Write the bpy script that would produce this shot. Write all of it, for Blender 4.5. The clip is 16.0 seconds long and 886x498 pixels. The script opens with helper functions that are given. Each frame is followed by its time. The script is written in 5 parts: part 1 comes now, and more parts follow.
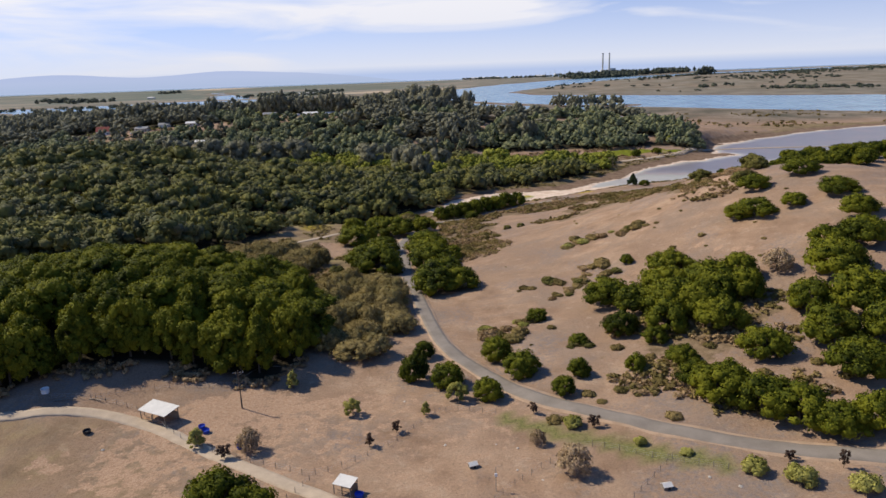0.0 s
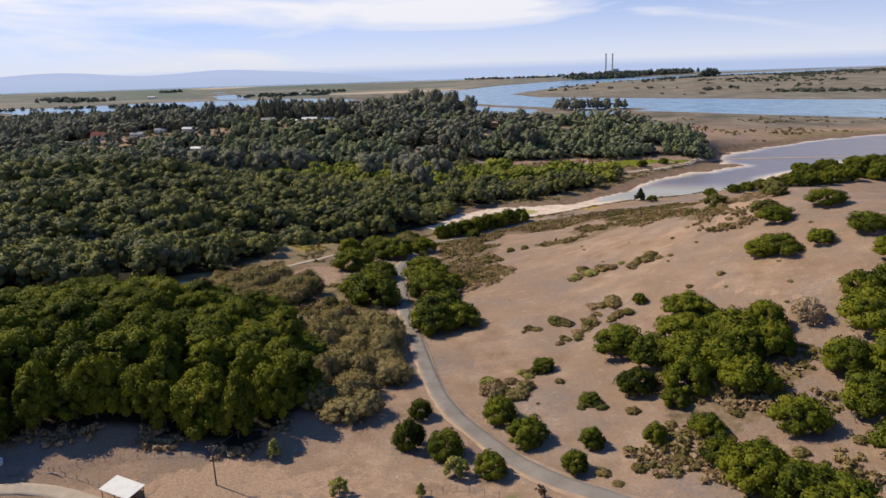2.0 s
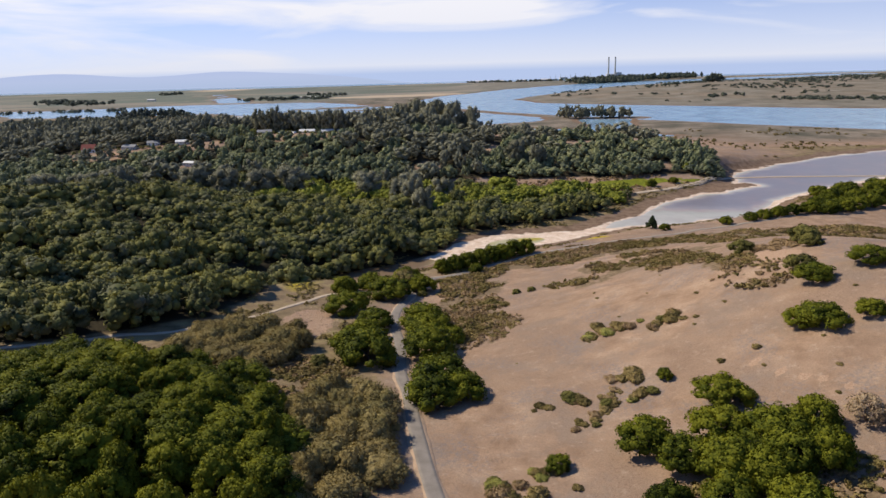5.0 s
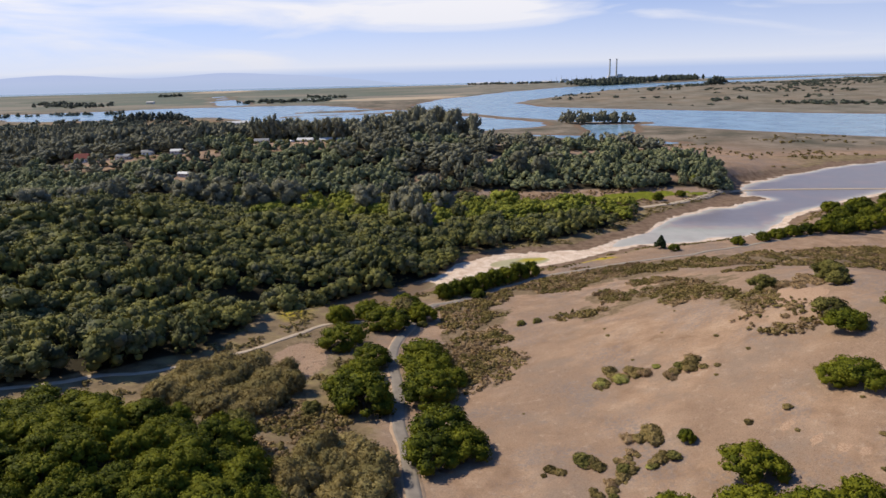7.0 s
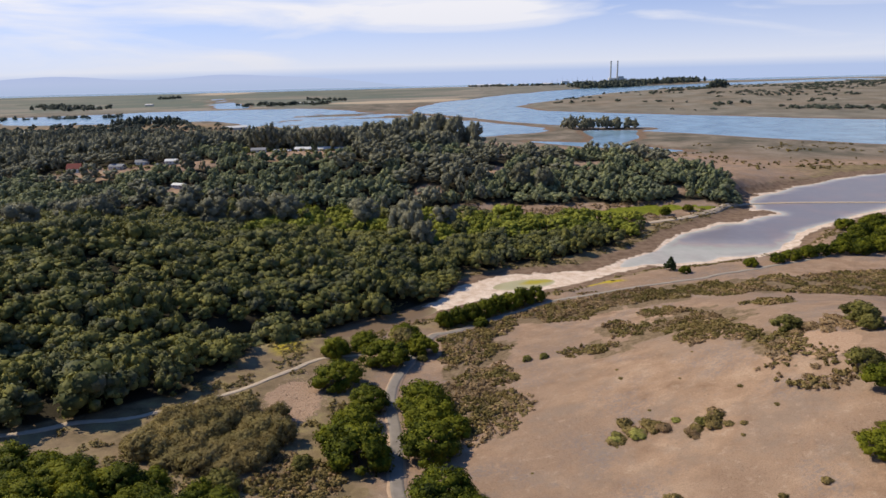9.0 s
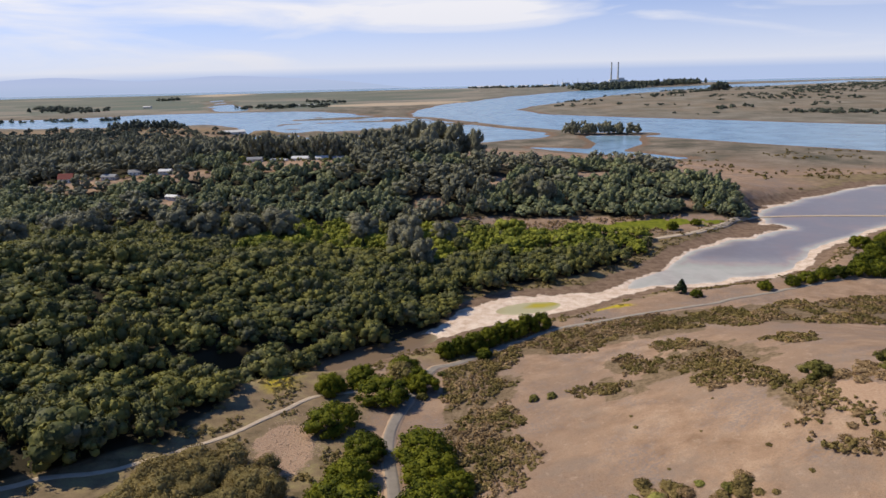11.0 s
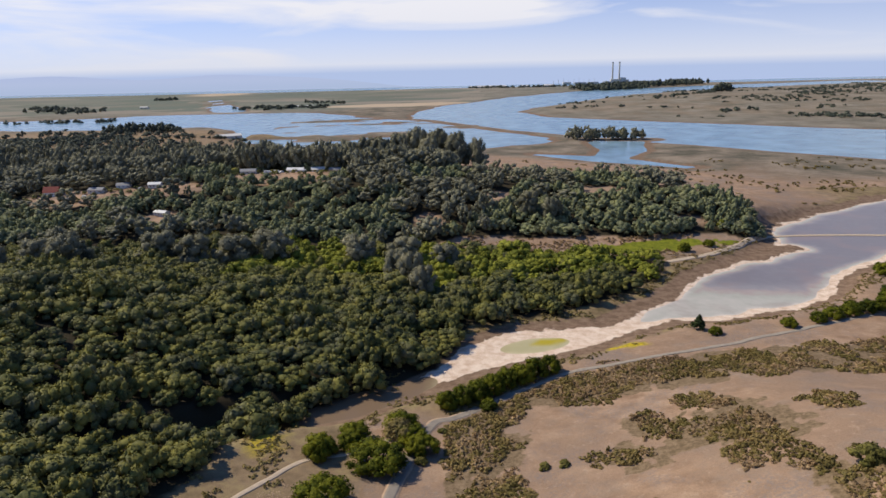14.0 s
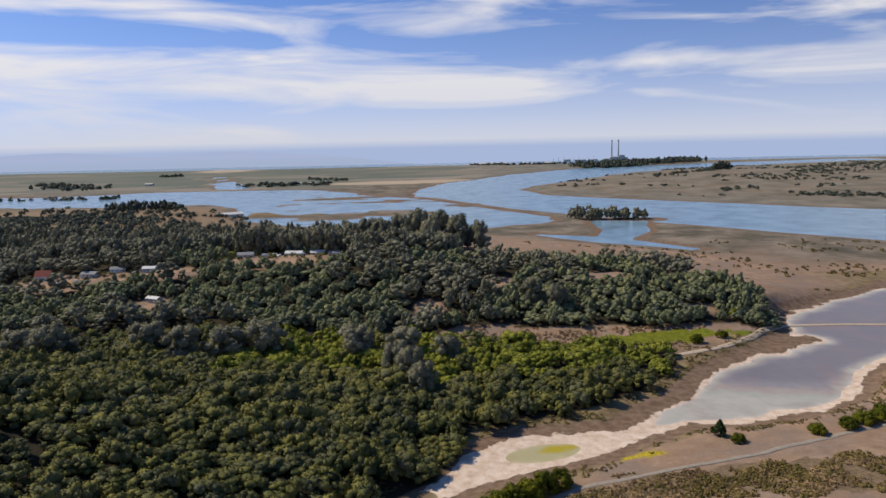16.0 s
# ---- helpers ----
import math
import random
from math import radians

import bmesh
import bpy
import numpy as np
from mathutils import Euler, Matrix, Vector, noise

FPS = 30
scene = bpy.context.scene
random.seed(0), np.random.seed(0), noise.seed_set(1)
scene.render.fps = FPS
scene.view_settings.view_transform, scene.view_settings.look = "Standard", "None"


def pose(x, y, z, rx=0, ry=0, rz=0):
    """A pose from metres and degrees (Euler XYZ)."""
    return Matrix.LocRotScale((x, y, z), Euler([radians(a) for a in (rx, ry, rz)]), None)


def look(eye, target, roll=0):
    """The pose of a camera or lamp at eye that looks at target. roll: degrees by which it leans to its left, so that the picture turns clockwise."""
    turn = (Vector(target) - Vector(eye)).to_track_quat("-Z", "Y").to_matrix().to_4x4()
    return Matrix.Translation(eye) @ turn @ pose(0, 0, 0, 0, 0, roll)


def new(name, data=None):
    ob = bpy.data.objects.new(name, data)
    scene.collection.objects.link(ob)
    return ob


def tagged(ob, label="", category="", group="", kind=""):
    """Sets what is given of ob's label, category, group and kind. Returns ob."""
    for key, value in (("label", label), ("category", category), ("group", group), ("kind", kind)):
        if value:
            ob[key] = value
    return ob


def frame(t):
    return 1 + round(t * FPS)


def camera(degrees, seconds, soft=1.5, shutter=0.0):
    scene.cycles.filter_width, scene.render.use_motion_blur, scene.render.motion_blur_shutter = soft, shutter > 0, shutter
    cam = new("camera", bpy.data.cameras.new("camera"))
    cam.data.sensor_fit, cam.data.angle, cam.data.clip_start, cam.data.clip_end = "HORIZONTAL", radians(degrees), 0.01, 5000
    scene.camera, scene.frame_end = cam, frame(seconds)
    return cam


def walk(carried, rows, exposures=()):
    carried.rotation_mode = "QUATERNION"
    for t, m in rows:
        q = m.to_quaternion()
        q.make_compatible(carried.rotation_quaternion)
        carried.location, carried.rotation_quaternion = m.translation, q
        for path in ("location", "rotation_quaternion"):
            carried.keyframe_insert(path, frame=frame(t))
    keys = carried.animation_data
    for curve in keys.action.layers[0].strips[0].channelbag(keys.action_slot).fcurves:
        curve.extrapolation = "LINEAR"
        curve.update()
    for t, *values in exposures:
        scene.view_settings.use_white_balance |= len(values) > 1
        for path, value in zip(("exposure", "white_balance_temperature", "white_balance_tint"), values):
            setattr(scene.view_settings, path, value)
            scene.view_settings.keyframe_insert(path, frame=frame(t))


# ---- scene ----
# camera: seconds, place, yaw, pitch, lean
cam = camera(66.3, 16.0)
ROWS = [
    (0.0, 0.00, 0.00, 92.73, 0.00, -15.11, 2.10),
    (0.5, 0.30, 4.61, 94.62, 0.04, -15.16, 2.02),
    (1.0, 0.58, 9.22, 96.53, 0.07, -15.21, 1.95),
    (1.5, 0.82, 13.84, 98.45, 0.10, -15.23, 1.89),
    (2.0, 1.03, 18.47, 100.38, 0.13, -15.21, 1.83),
    (2.5, 1.22, 23.10, 102.33, 0.15, -15.16, 1.78),
    (3.0, 1.37, 27.74, 104.28, 0.17, -15.14, 1.73),
    (3.5, 1.49, 32.40, 106.24, 0.19, -15.12, 1.69),
    (4.0, 1.59, 37.07, 108.21, 0.20, -15.14, 1.65),
    (6.5, 1.70, 60.63, 118.12, 0.25, -15.12, 1.51),
    (7.0, 1.65, 65.40, 120.11, 0.25, -15.10, 1.50),
    (7.5, 1.60, 70.19, 122.10, 0.26, -15.08, 1.48),
    (8.0, 1.52, 75.00, 124.09, 0.26, -15.05, 1.47),
    (8.5, 1.44, 79.83, 126.08, 0.26, -15.04, 1.45),
    (9.0, 1.35, 84.68, 128.07, 0.26, -15.05, 1.44),
    (11.5, 0.89, 109.34, 137.91, 0.24, -15.03, 1.39),
    (12.0, 0.82, 114.35, 139.86, 0.24, -15.00, 1.37),
    (12.5, 0.77, 119.40, 141.79, 0.24, -14.99, 1.36),
    (13.0, 0.74, 124.48, 143.72, 0.24, -15.12, 1.34),
    (13.5, 0.73, 129.59, 145.63, 0.23, -15.25, 1.32),
    (14.0, 0.76, 134.73, 147.52, 0.23, -15.24, 1.30),
    (14.5, 0.82, 139.91, 149.40, 0.23, -14.17, 1.28),
    (15.0, 0.93, 145.12, 151.26, 0.23, -12.72, 1.26),
    (15.5, 1.08, 150.37, 153.11, 0.23, -11.20, 1.23),
    (16.0, 1.28, 155.65, 154.94, 0.24, -9.05, 1.19),
]
walk(cam, [(t, pose(x, y, z, 90 + pitch, 0, yaw) @ pose(0, 0, 0, 0, 0, -lean)) for t, x, y, z, yaw, pitch, lean in ROWS],
     ((0.0, 0.11), (4.0, 0.15), (9.0, 0.10), (13.0, 0.08), (14.5, 0.03), (16.0, -0.13)))

# ---------------------------------------------------------------- light
SUN_DIR = Vector((-0.645, 0.30, 0.70)).normalized()
SUN_EL = math.asin(SUN_DIR.z)
SUN_AZ = math.atan2(SUN_DIR.x, SUN_DIR.y)

sun = new("sun", bpy.data.lights.new("sun", "SUN"))
sun.data.energy, sun.data.angle, sun.data.color = 5.0, radians(0.5), (0.985, 0.905, 0.75)
sun.matrix_world = look(SUN_DIR * 100, (0, 0, 0))


def node(tree, kind, **inputs):
    n = tree.nodes.new(kind)
    for key, value in inputs.items():
        n.inputs[int(key[1:]) if key[0] == "i" and key[1:].isdigit() else key.replace("_", " ")].default_value = value
    return n


def sky_world():
    world = bpy.data.worlds.new("sky")
    scene.world = world
    world.use_nodes = True
    tree = world.node_tree
    tree.nodes.clear()
    link = tree.links.new
    coord = tree.nodes.new("ShaderNodeTexCoord")
    raised = tree.nodes.new("ShaderNodeMapping")
    raised.inputs["Scale"].default_value, raised.inputs["Location"].default_value = (1, 1, 2.0), (0, 0, 0.16)
    link(coord.outputs["Generated"], raised.inputs[0])
    sky = tree.nodes.new("ShaderNodeTexSky")
    link(raised.outputs[0], sky.inputs[0])
    sky.sky_type, sky.sun_disc = "NISHITA", False
    sky.sun_elevation, sky.sun_rotation = SUN_EL, SUN_AZ
    sky.air_density, sky.dust_density, sky.ozone_density = 1.0, 0.3, 4.0
    split = tree.nodes.new("ShaderNodeSeparateXYZ")
    link(coord.outputs["Generated"], split.inputs[0])
    # wisps of high cloud: stretched along the horizon
    stretch = tree.nodes.new("ShaderNodeMapping")
    stretch.inputs["Scale"].default_value = (2.4, 2.4, 17.0)
    stretch.inputs["Rotation"].default_value = (0.0, radians(2.0), 0.0)
    stretch.inputs["Location"].default_value = CLOUD_SHIFT
    link(coord.outputs["Generated"], stretch.inputs[0])
    wisps = node(tree, "ShaderNodeTexNoise", Scale=1.25, Detail=7.0, Roughness=0.52, Distortion=0.5)
    link(stretch.outputs[0], wisps.inputs["Vector"])
    # layers of cloud at a few heights, none overhead
    belt = tree.nodes.new("ShaderNodeValToRGB")
    bands = belt.color_ramp
    bands.elements[0].position, bands.elements[0].color = 0.0, (0.42, 0.42, 0.42, 1)
    bands.elements[1].position, bands.elements[1].color = 1.0, (0, 0, 0, 1)
    for at, v in BELTS_OF_CLOUD:
        bands.elements.new(at).color = (v, v, v, 1)
    up = tree.nodes.new("ShaderNodeMapRange")
    up.inputs["From Max"].default_value = 0.5
    link(split.outputs[2], up.inputs[0])
    link(up.outputs[0], belt.inputs[0])
    west = tree.nodes.new("ShaderNodeMapRange")
    west.inputs["From Min"].default_value, west.inputs["From Max"].default_value = 0.35, -0.45
    west.inputs["To Min"].default_value, west.inputs["To Max"].default_value = -0.06, 0.05
    link(split.outputs[0], west.inputs[0])
    sums = tree.nodes.new("ShaderNodeMath")
    sums.operation = "ADD"
    link(wisps.outputs[0], sums.inputs[0])
    link(west.outputs[0], sums.inputs[1])
    total = tree.nodes.new("ShaderNodeMath")
    total.operation = "ADD"
    link(sums.outputs[0], total.inputs[0])
    link(belt.outputs[0], total.inputs[1])
    cover = tree.nodes.new("ShaderNodeMapRange")
    cover.inputs["From Min"].default_value, cover.inputs["From Max"].default_value = 0.92, 1.13
    link(total.outputs[0], cover.inputs[0])
    soft = tree.nodes.new("ShaderNodeMath")
    soft.operation = "MULTIPLY"
    soft.inputs[1].default_value = 0.88
    link(cover.outputs[0], soft.inputs[0])
    mix = tree.nodes.new("ShaderNodeMix")
    mix.data_type = "RGBA"
    mix.inputs["B"].default_value = CLOUD
    link(soft.outputs[0], mix.inputs["Factor"])
    clear = tree.nodes.new("ShaderNodeMix")
    clear.data_type, clear.blend_type = "RGBA", "MULTIPLY"
    clear.inputs["Factor"].default_value, clear.inputs["B"].default_value = 1.0, CLEAR
    link(sky.outputs[0], clear.inputs["A"])
    link(clear.outputs["Result"], mix.inputs["A"])
    # haze that thickens towards the horizon
    ramp = tree.nodes.new("ShaderNodeValToRGB")
    cr = ramp.color_ramp
    cr.elements[0].position, cr.elements[0].color = 0.0, (0.45, 0.45, 0.45, 1)
    cr.elements[1].position, cr.elements[1].color = 1.0, (0, 0, 0, 1)
    for at, v in ((0.30, 0.92), (0.42, 0.95), (0.50, 0.66), (0.66, 0.22), (0.85, 0.05)):
        e = cr.elements.new(at)
        e.color = (v, v, v, 1)
    rise = tree.nodes.new("ShaderNodeMapRange")
    rise.inputs["From Min"].default_value, rise.inputs["From Max"].default_value = -0.2, 0.28
    link(split.outputs[2], rise.inputs[0])
    link(rise.outputs[0], ramp.inputs[0])
    haze = tree.nodes.new("ShaderNodeMix")
    haze.data_type = "RGBA"
    haze.inputs["B"].default_value = HAZE
    link(ramp.outputs[0], haze.inputs["Factor"])
    link(mix.outputs["Result"], haze.inputs["A"])
    # the sea's own colour in the haze just under the horizon
    sea = tree.nodes.new("ShaderNodeMapRange")
    sea.inputs["From Min"].default_value, sea.inputs["From Max"].default_value = 0.003, -0.009
    link(split.outputs[2], sea.inputs[0])
    deep = tree.nodes.new("ShaderNodeMix")
    deep.data_type = "RGBA"
    deep.inputs["B"].default_value = SEA_HAZE
    link(sea.outputs[0], deep.inputs["Factor"])
    link(haze.outputs["Result"], deep.inputs["A"])
    back = tree.nodes.new("ShaderNodeBackground")
    back.inputs["Strength"].default_value = SKY
    link(deep.outputs["Result"], back.inputs["Color"])
    out = tree.nodes.new("ShaderNodeOutputWorld")
    link(back.outputs[0], out.inputs[0])


SKY = 0.115
CLEAR = (0.78, 1.08, 1.46, 1)
BELTS_OF_CLOUD = ((0.07, 0.38), (0.13, 0.53), (0.21, 0.54), (0.27, 0.38), (0.36, 0.52), (0.46, 0.44), (0.62, 0.15))
CLOUD = (8.6, 8.2, 8.0, 1)
HAZE = (6.0, 6.15, 6.9, 1)
SEA_HAZE = (3.7, 4.5, 6.5, 1)
CLOUD_SHIFT = (0.0, 0.0, 0.0)
sky_world()

# ---------------------------------------------------------------- relief
# rounded hills: centre, half-widths, height
HILLS = ((152, 258, 62, 100, 40), (-104, 198, 42, 37, 18), (-232, 432, 86, 100, 38), (-255, 832, 235, 80, 33), (-120, 1020, 260, 110, 14),
         (60, 800, 150, 72, 15), (210, 770, 75, 62, 12), (1100, 2600, 480, 330, 17), (-480, 1650, 130, 70, 7), (315, 1450, 76, 16, 4.0),
         (-900, 1350, 330, 260, 14), (2600, 2700, 800, 500, 26), (260, 480, 60, 70, 9), (375, 545, 52, 40, 8))
# water: line points with half-widths
SLOUGH = ((2400, 4150, 190), (1400, 3780, 220), (900, 3560, 250), (480, 3060, 230), (170, 2560, 190), (60, 2270, 165), (130, 1940, 180),
          (445, 1630, 212), (760, 1330, 240), (1100, 1050, 260), (1800, 700, 260))
WEST = ((-1900, 2450, 80), (-1340, 2240, 100), (-1080, 2180, 230), (-860, 2210, 300), (-560, 2240, 240), (-330, 1960, 230), (-160, 1680, 285),
        (0, 1520, 185), (130, 1480, 90))
INLET = ((-760, 2600, 70), (-930, 3050, 48), (-1100, 3500, 26))
POND = ((152, 1255, 26), (240, 1190, 42), (345, 1085, 26))
NECK = ((268, 1215, 34), (305, 1290, 40), (322, 1400, 60))
LAGOON = ((-10, 432, 5), (4, 447, 8), (20, 463, 14), (42, 475, 17), (66, 482, 15), (95, 494, 9), (130, 516, 15), (171, 536, 30), (205, 562, 42),
          (250, 603, 36), (288, 630, 36), (330, 685, 56), (390, 725, 62), (490, 762, 84), (640, 800, 95), (900, 840, 120))
CREEK = ((-100, 372, 2), (-70, 396, 7), (-45, 410, 13), (-24, 422, 11), (-10, 433, 7))


def sstep(a, b, v):
    u = np.clip((v - a) / (b - a), 0, 1)
    return u * u * (3 - 2 * u)


def along(line, x, y):
    """Distance to a line, less its half-width there."""
    best = np.full(np.shape(x), 1e9)
    for (ax, ay, aw), (bx, by, bw) in zip(line, line[1:]):
        dx, dy = bx - ax, by - ay
        u = np.clip(((x - ax) * dx + (y - ay) * dy) / (dx * dx + dy * dy), 0, 1)
        best = np.minimum(best, np.hypot(x - ax - u * dx, y - ay - u * dy) - (aw + u * (bw - aw)))
    return best


LATTICE = np.random.RandomState(5).rand(256, 256)


def value_noise(x, y):
    xi, yi = np.floor(x).astype(int), np.floor(y).astype(int)
    u, v = x - xi, y - yi
    u, v = u * u * (3 - 2 * u), v * v * (3 - 2 * v)
    a, b = LATTICE[xi % 256, yi % 256], LATTICE[(xi + 1) % 256, yi % 256]
    c, d = LATTICE[xi % 256, (yi + 1) % 256], LATTICE[(xi + 1) % 256, (yi + 1) % 256]
    return (a * (1 - u) + b * u) * (1 - v) + (c * (1 - u) + d * u) * v


def fractal(x, y, size, octaves=4):
    total, gain, norm = 0.0, 1.0, 0.0
    for k in range(octaves):
        total, norm = total + gain * value_noise(x / size + 17.3 * k, y / size + 9.1 * k), norm + gain
        size, gain = size / 2.03, gain * 0.55
    return total / norm - 0.5


def slough_edge(x, y):
    w = fractal(x, y, 160.0) * 80
    d = np.minimum(np.minimum(along(SLOUGH, x, y), along(WEST, x, y)), np.minimum(along(INLET, x, y), along(NECK, x, y)))
    d = np.minimum(d, along(POND, x, y) + 6) + w * np.clip(y / 1800 - 0.35, 0.15, 1)
    bars = (fractal(x / 2.6 + 40, y, 60.0, 4) - 0.13) * 260
    d = np.maximum(d, np.where((x > -420) & (x < 90) & (y > 1480) & (y < 2150), bars, -900))
    strip = np.minimum(along(((-250, 2210, 14), (-40, 2010, 14), (140, 1670, 16), (250, 1520, 20)), x, y), along(((235, 1475, 26), (395, 1440, 26)), x, y))
    return np.maximum(d, -(strip + w * 0.12))


def lagoon_edge(x, y):
    spit = along(((235, 627, 2), (258, 649, 5), (275, 655, 4)), x, y) + fractal(x, y, 9.0) * 8
    return np.maximum(along(LAGOON, x, y) + fractal(x, y, 26.0) * (7 + 8 * sstep(100, 200, x)), -spit)


def creek_edge(x, y):
    return along(CREEK, x, y) + fractal(x, y, 14.0) * 6


def relief(x, y):
    x, y = np.asarray(x, float), np.asarray(y, float)
    z = 1.3 + 0.065 * np.clip(400 - np.clip(y, 90, 1e9), 0, 1e9) + 0 * x
    for cx, cy, sx, sy, h in HILLS:
        z = z + h * np.exp(-0.5 * (((x - cx) / sx) ** 2 + ((y - cy) / sy) ** 2))
    rough = sstep(0, 8, z - 1.3)
    z = z + fractal(x, y, 34.0) * 2.2 * rough + fractal(x + 300, y, 5.0, 3) * 0.35
    flat = sstep(2500, 4200, y) * 3.0
    z = z + flat
    s = np.minimum(slough_edge(x, y), 400)
    z = z * sstep(-2, 60, s) + (1 - sstep(-2, 60, s)) * np.clip(0.25 + s * 0.05, -1.5, 0.8)
    g = lagoon_edge(x, y)
    west = 1 - sstep(84, 124, x)
    floor = np.clip(0.62 + g * 0.075 + 1.6 * west, -0.7, 0.62 - 0.3 * west)
    floor = floor - 0.9 * np.exp(-((x - 48) / 19) ** 2 - ((y - 474 - 0.25 * (x - 48)) / 9.0) ** 2)
    z = z * sstep(0, 22, g) + (1 - sstep(0, 22, g)) * floor
    c = creek_edge(x, y)
    z = z * sstep(-1, 14, c) + (1 - sstep(-1, 14, c)) * np.clip(0.4 + c * 0.2, -0.6, 0.5)
    z = z - 9.0 * sstep(4380, 4520, y + fractal(x, 0 * y, 500.0) * 160)
    return z


# ---------------------------------------------------------------- materials
def material(name, rough=0.8, spec=0.3):
    m = bpy.data.materials.new(name)
    m.use_nodes = True
    b = m.node_tree.nodes["Principled BSDF"]
    b.inputs["Roughness"].default_value = rough
    b.inputs["Specular IOR Level"].default_value = spec
    return m, m.node_tree, b


def colours(tree, factor, stops):
    r = tree.nodes.new("ShaderNodeValToRGB")
    cr = r.color_ramp
    while len(cr.elements) < len(stops):
        cr.elements.new(0.5)
    for e, (at, c) in zip(cr.elements, stops):
        e.position, e.color = at, (*c, 1)
    tree.links.new(factor, r.inputs[0])
    return r.outputs[0]


def blend(tree, factor, a, b, mode="MIX"):
    n = tree.nodes.new("ShaderNodeMix")
    n.data_type, n.blend_type = "RGBA", mode
    for socket, value in (("Factor", factor), ("A", a), ("B", b)):
        if isinstance(value, (int, float)):
            n.inputs[socket].default_value = value
        elif isinstance(value, tuple):
            n.inputs[socket].default_value = (*value, 1)
        else:
            tree.links.new(value, n.inputs[socket])
    return n.outputs["Result"]


def place(tree):
    return tree.nodes.new("ShaderNodeNewGeometry").outputs["Position"]


def noisy(tree, scale, detail=5.0, rough=0.55, vector=None, distort=0.0):
    n = node(tree, "ShaderNodeTexNoise", Scale=scale, Detail=detail, Roughness=rough, Distortion=distort)
    tree.links.new(vector if vector is not None else place(tree), n.inputs["Vector"])
    return n.outputs[0]


def span(tree, value, a, b):
    n = tree.nodes.new("ShaderNodeMapRange")
    n.inputs["From Min"].default_value, n.inputs["From Max"].default_value = a, b
    tree.links.new(value, n.inputs[0])
    return n.outputs[0]


def times(tree, a, b, how="MULTIPLY"):
    n = tree.nodes.new("ShaderNodeMath")
    n.operation = how
    for i, v in enumerate((a, b)):
        if isinstance(v, (int, float)):
            n.inputs[i].default_value = v
        else:
            tree.links.new(v, n.inputs[i])
    return n.outputs[0]


def relief_bump(tree, b, height, strength, distance):
    n = tree.nodes.new("ShaderNodeBump")
    n.inputs["Strength"].default_value, n.inputs["Distance"].default_value = strength, distance
    tree.links.new(height, n.inputs["Height"])
    tree.links.new(n.outputs[0], b.inputs["Normal"])


def layer(tree, name):
    n = tree.nodes.new("ShaderNodeAttribute")
    n.attribute_name = name
    return n.outputs["Fac"]


def crisp(tree, name, scale=0.5, spread=0.8):
    """A ground layer with a ragged, sharp edge."""
    v = times(tree, layer(tree, name), times(tree, times(tree, noisy(tree, scale, 6, 0.65), 0.5, "SUBTRACT"), spread * 2), "ADD")
    return span(tree, v, 0.42, 0.58)


def plain(name, colour, rough=0.7, vary=0.25, scale=2.0, metal=0.0, spec=0.3):
    """A painted, wooden or metal surface with stains at two scales."""
    m, t, b = material(name, rough, spec)
    b.inputs["Metallic"].default_value = metal
    dark = tuple(c * (1 - vary) for c in colour)
    light = tuple(min(1, c * (1 + vary * 0.6)) for c in colour)
    n = times(t, times(t, noisy(t, scale), 0.6), times(t, noisy(t, scale * 9), 0.4), "ADD")
    t.links.new(colours(t, n, ((0.3, dark), (0.7, light))), b.inputs["Base Color"])
    return m


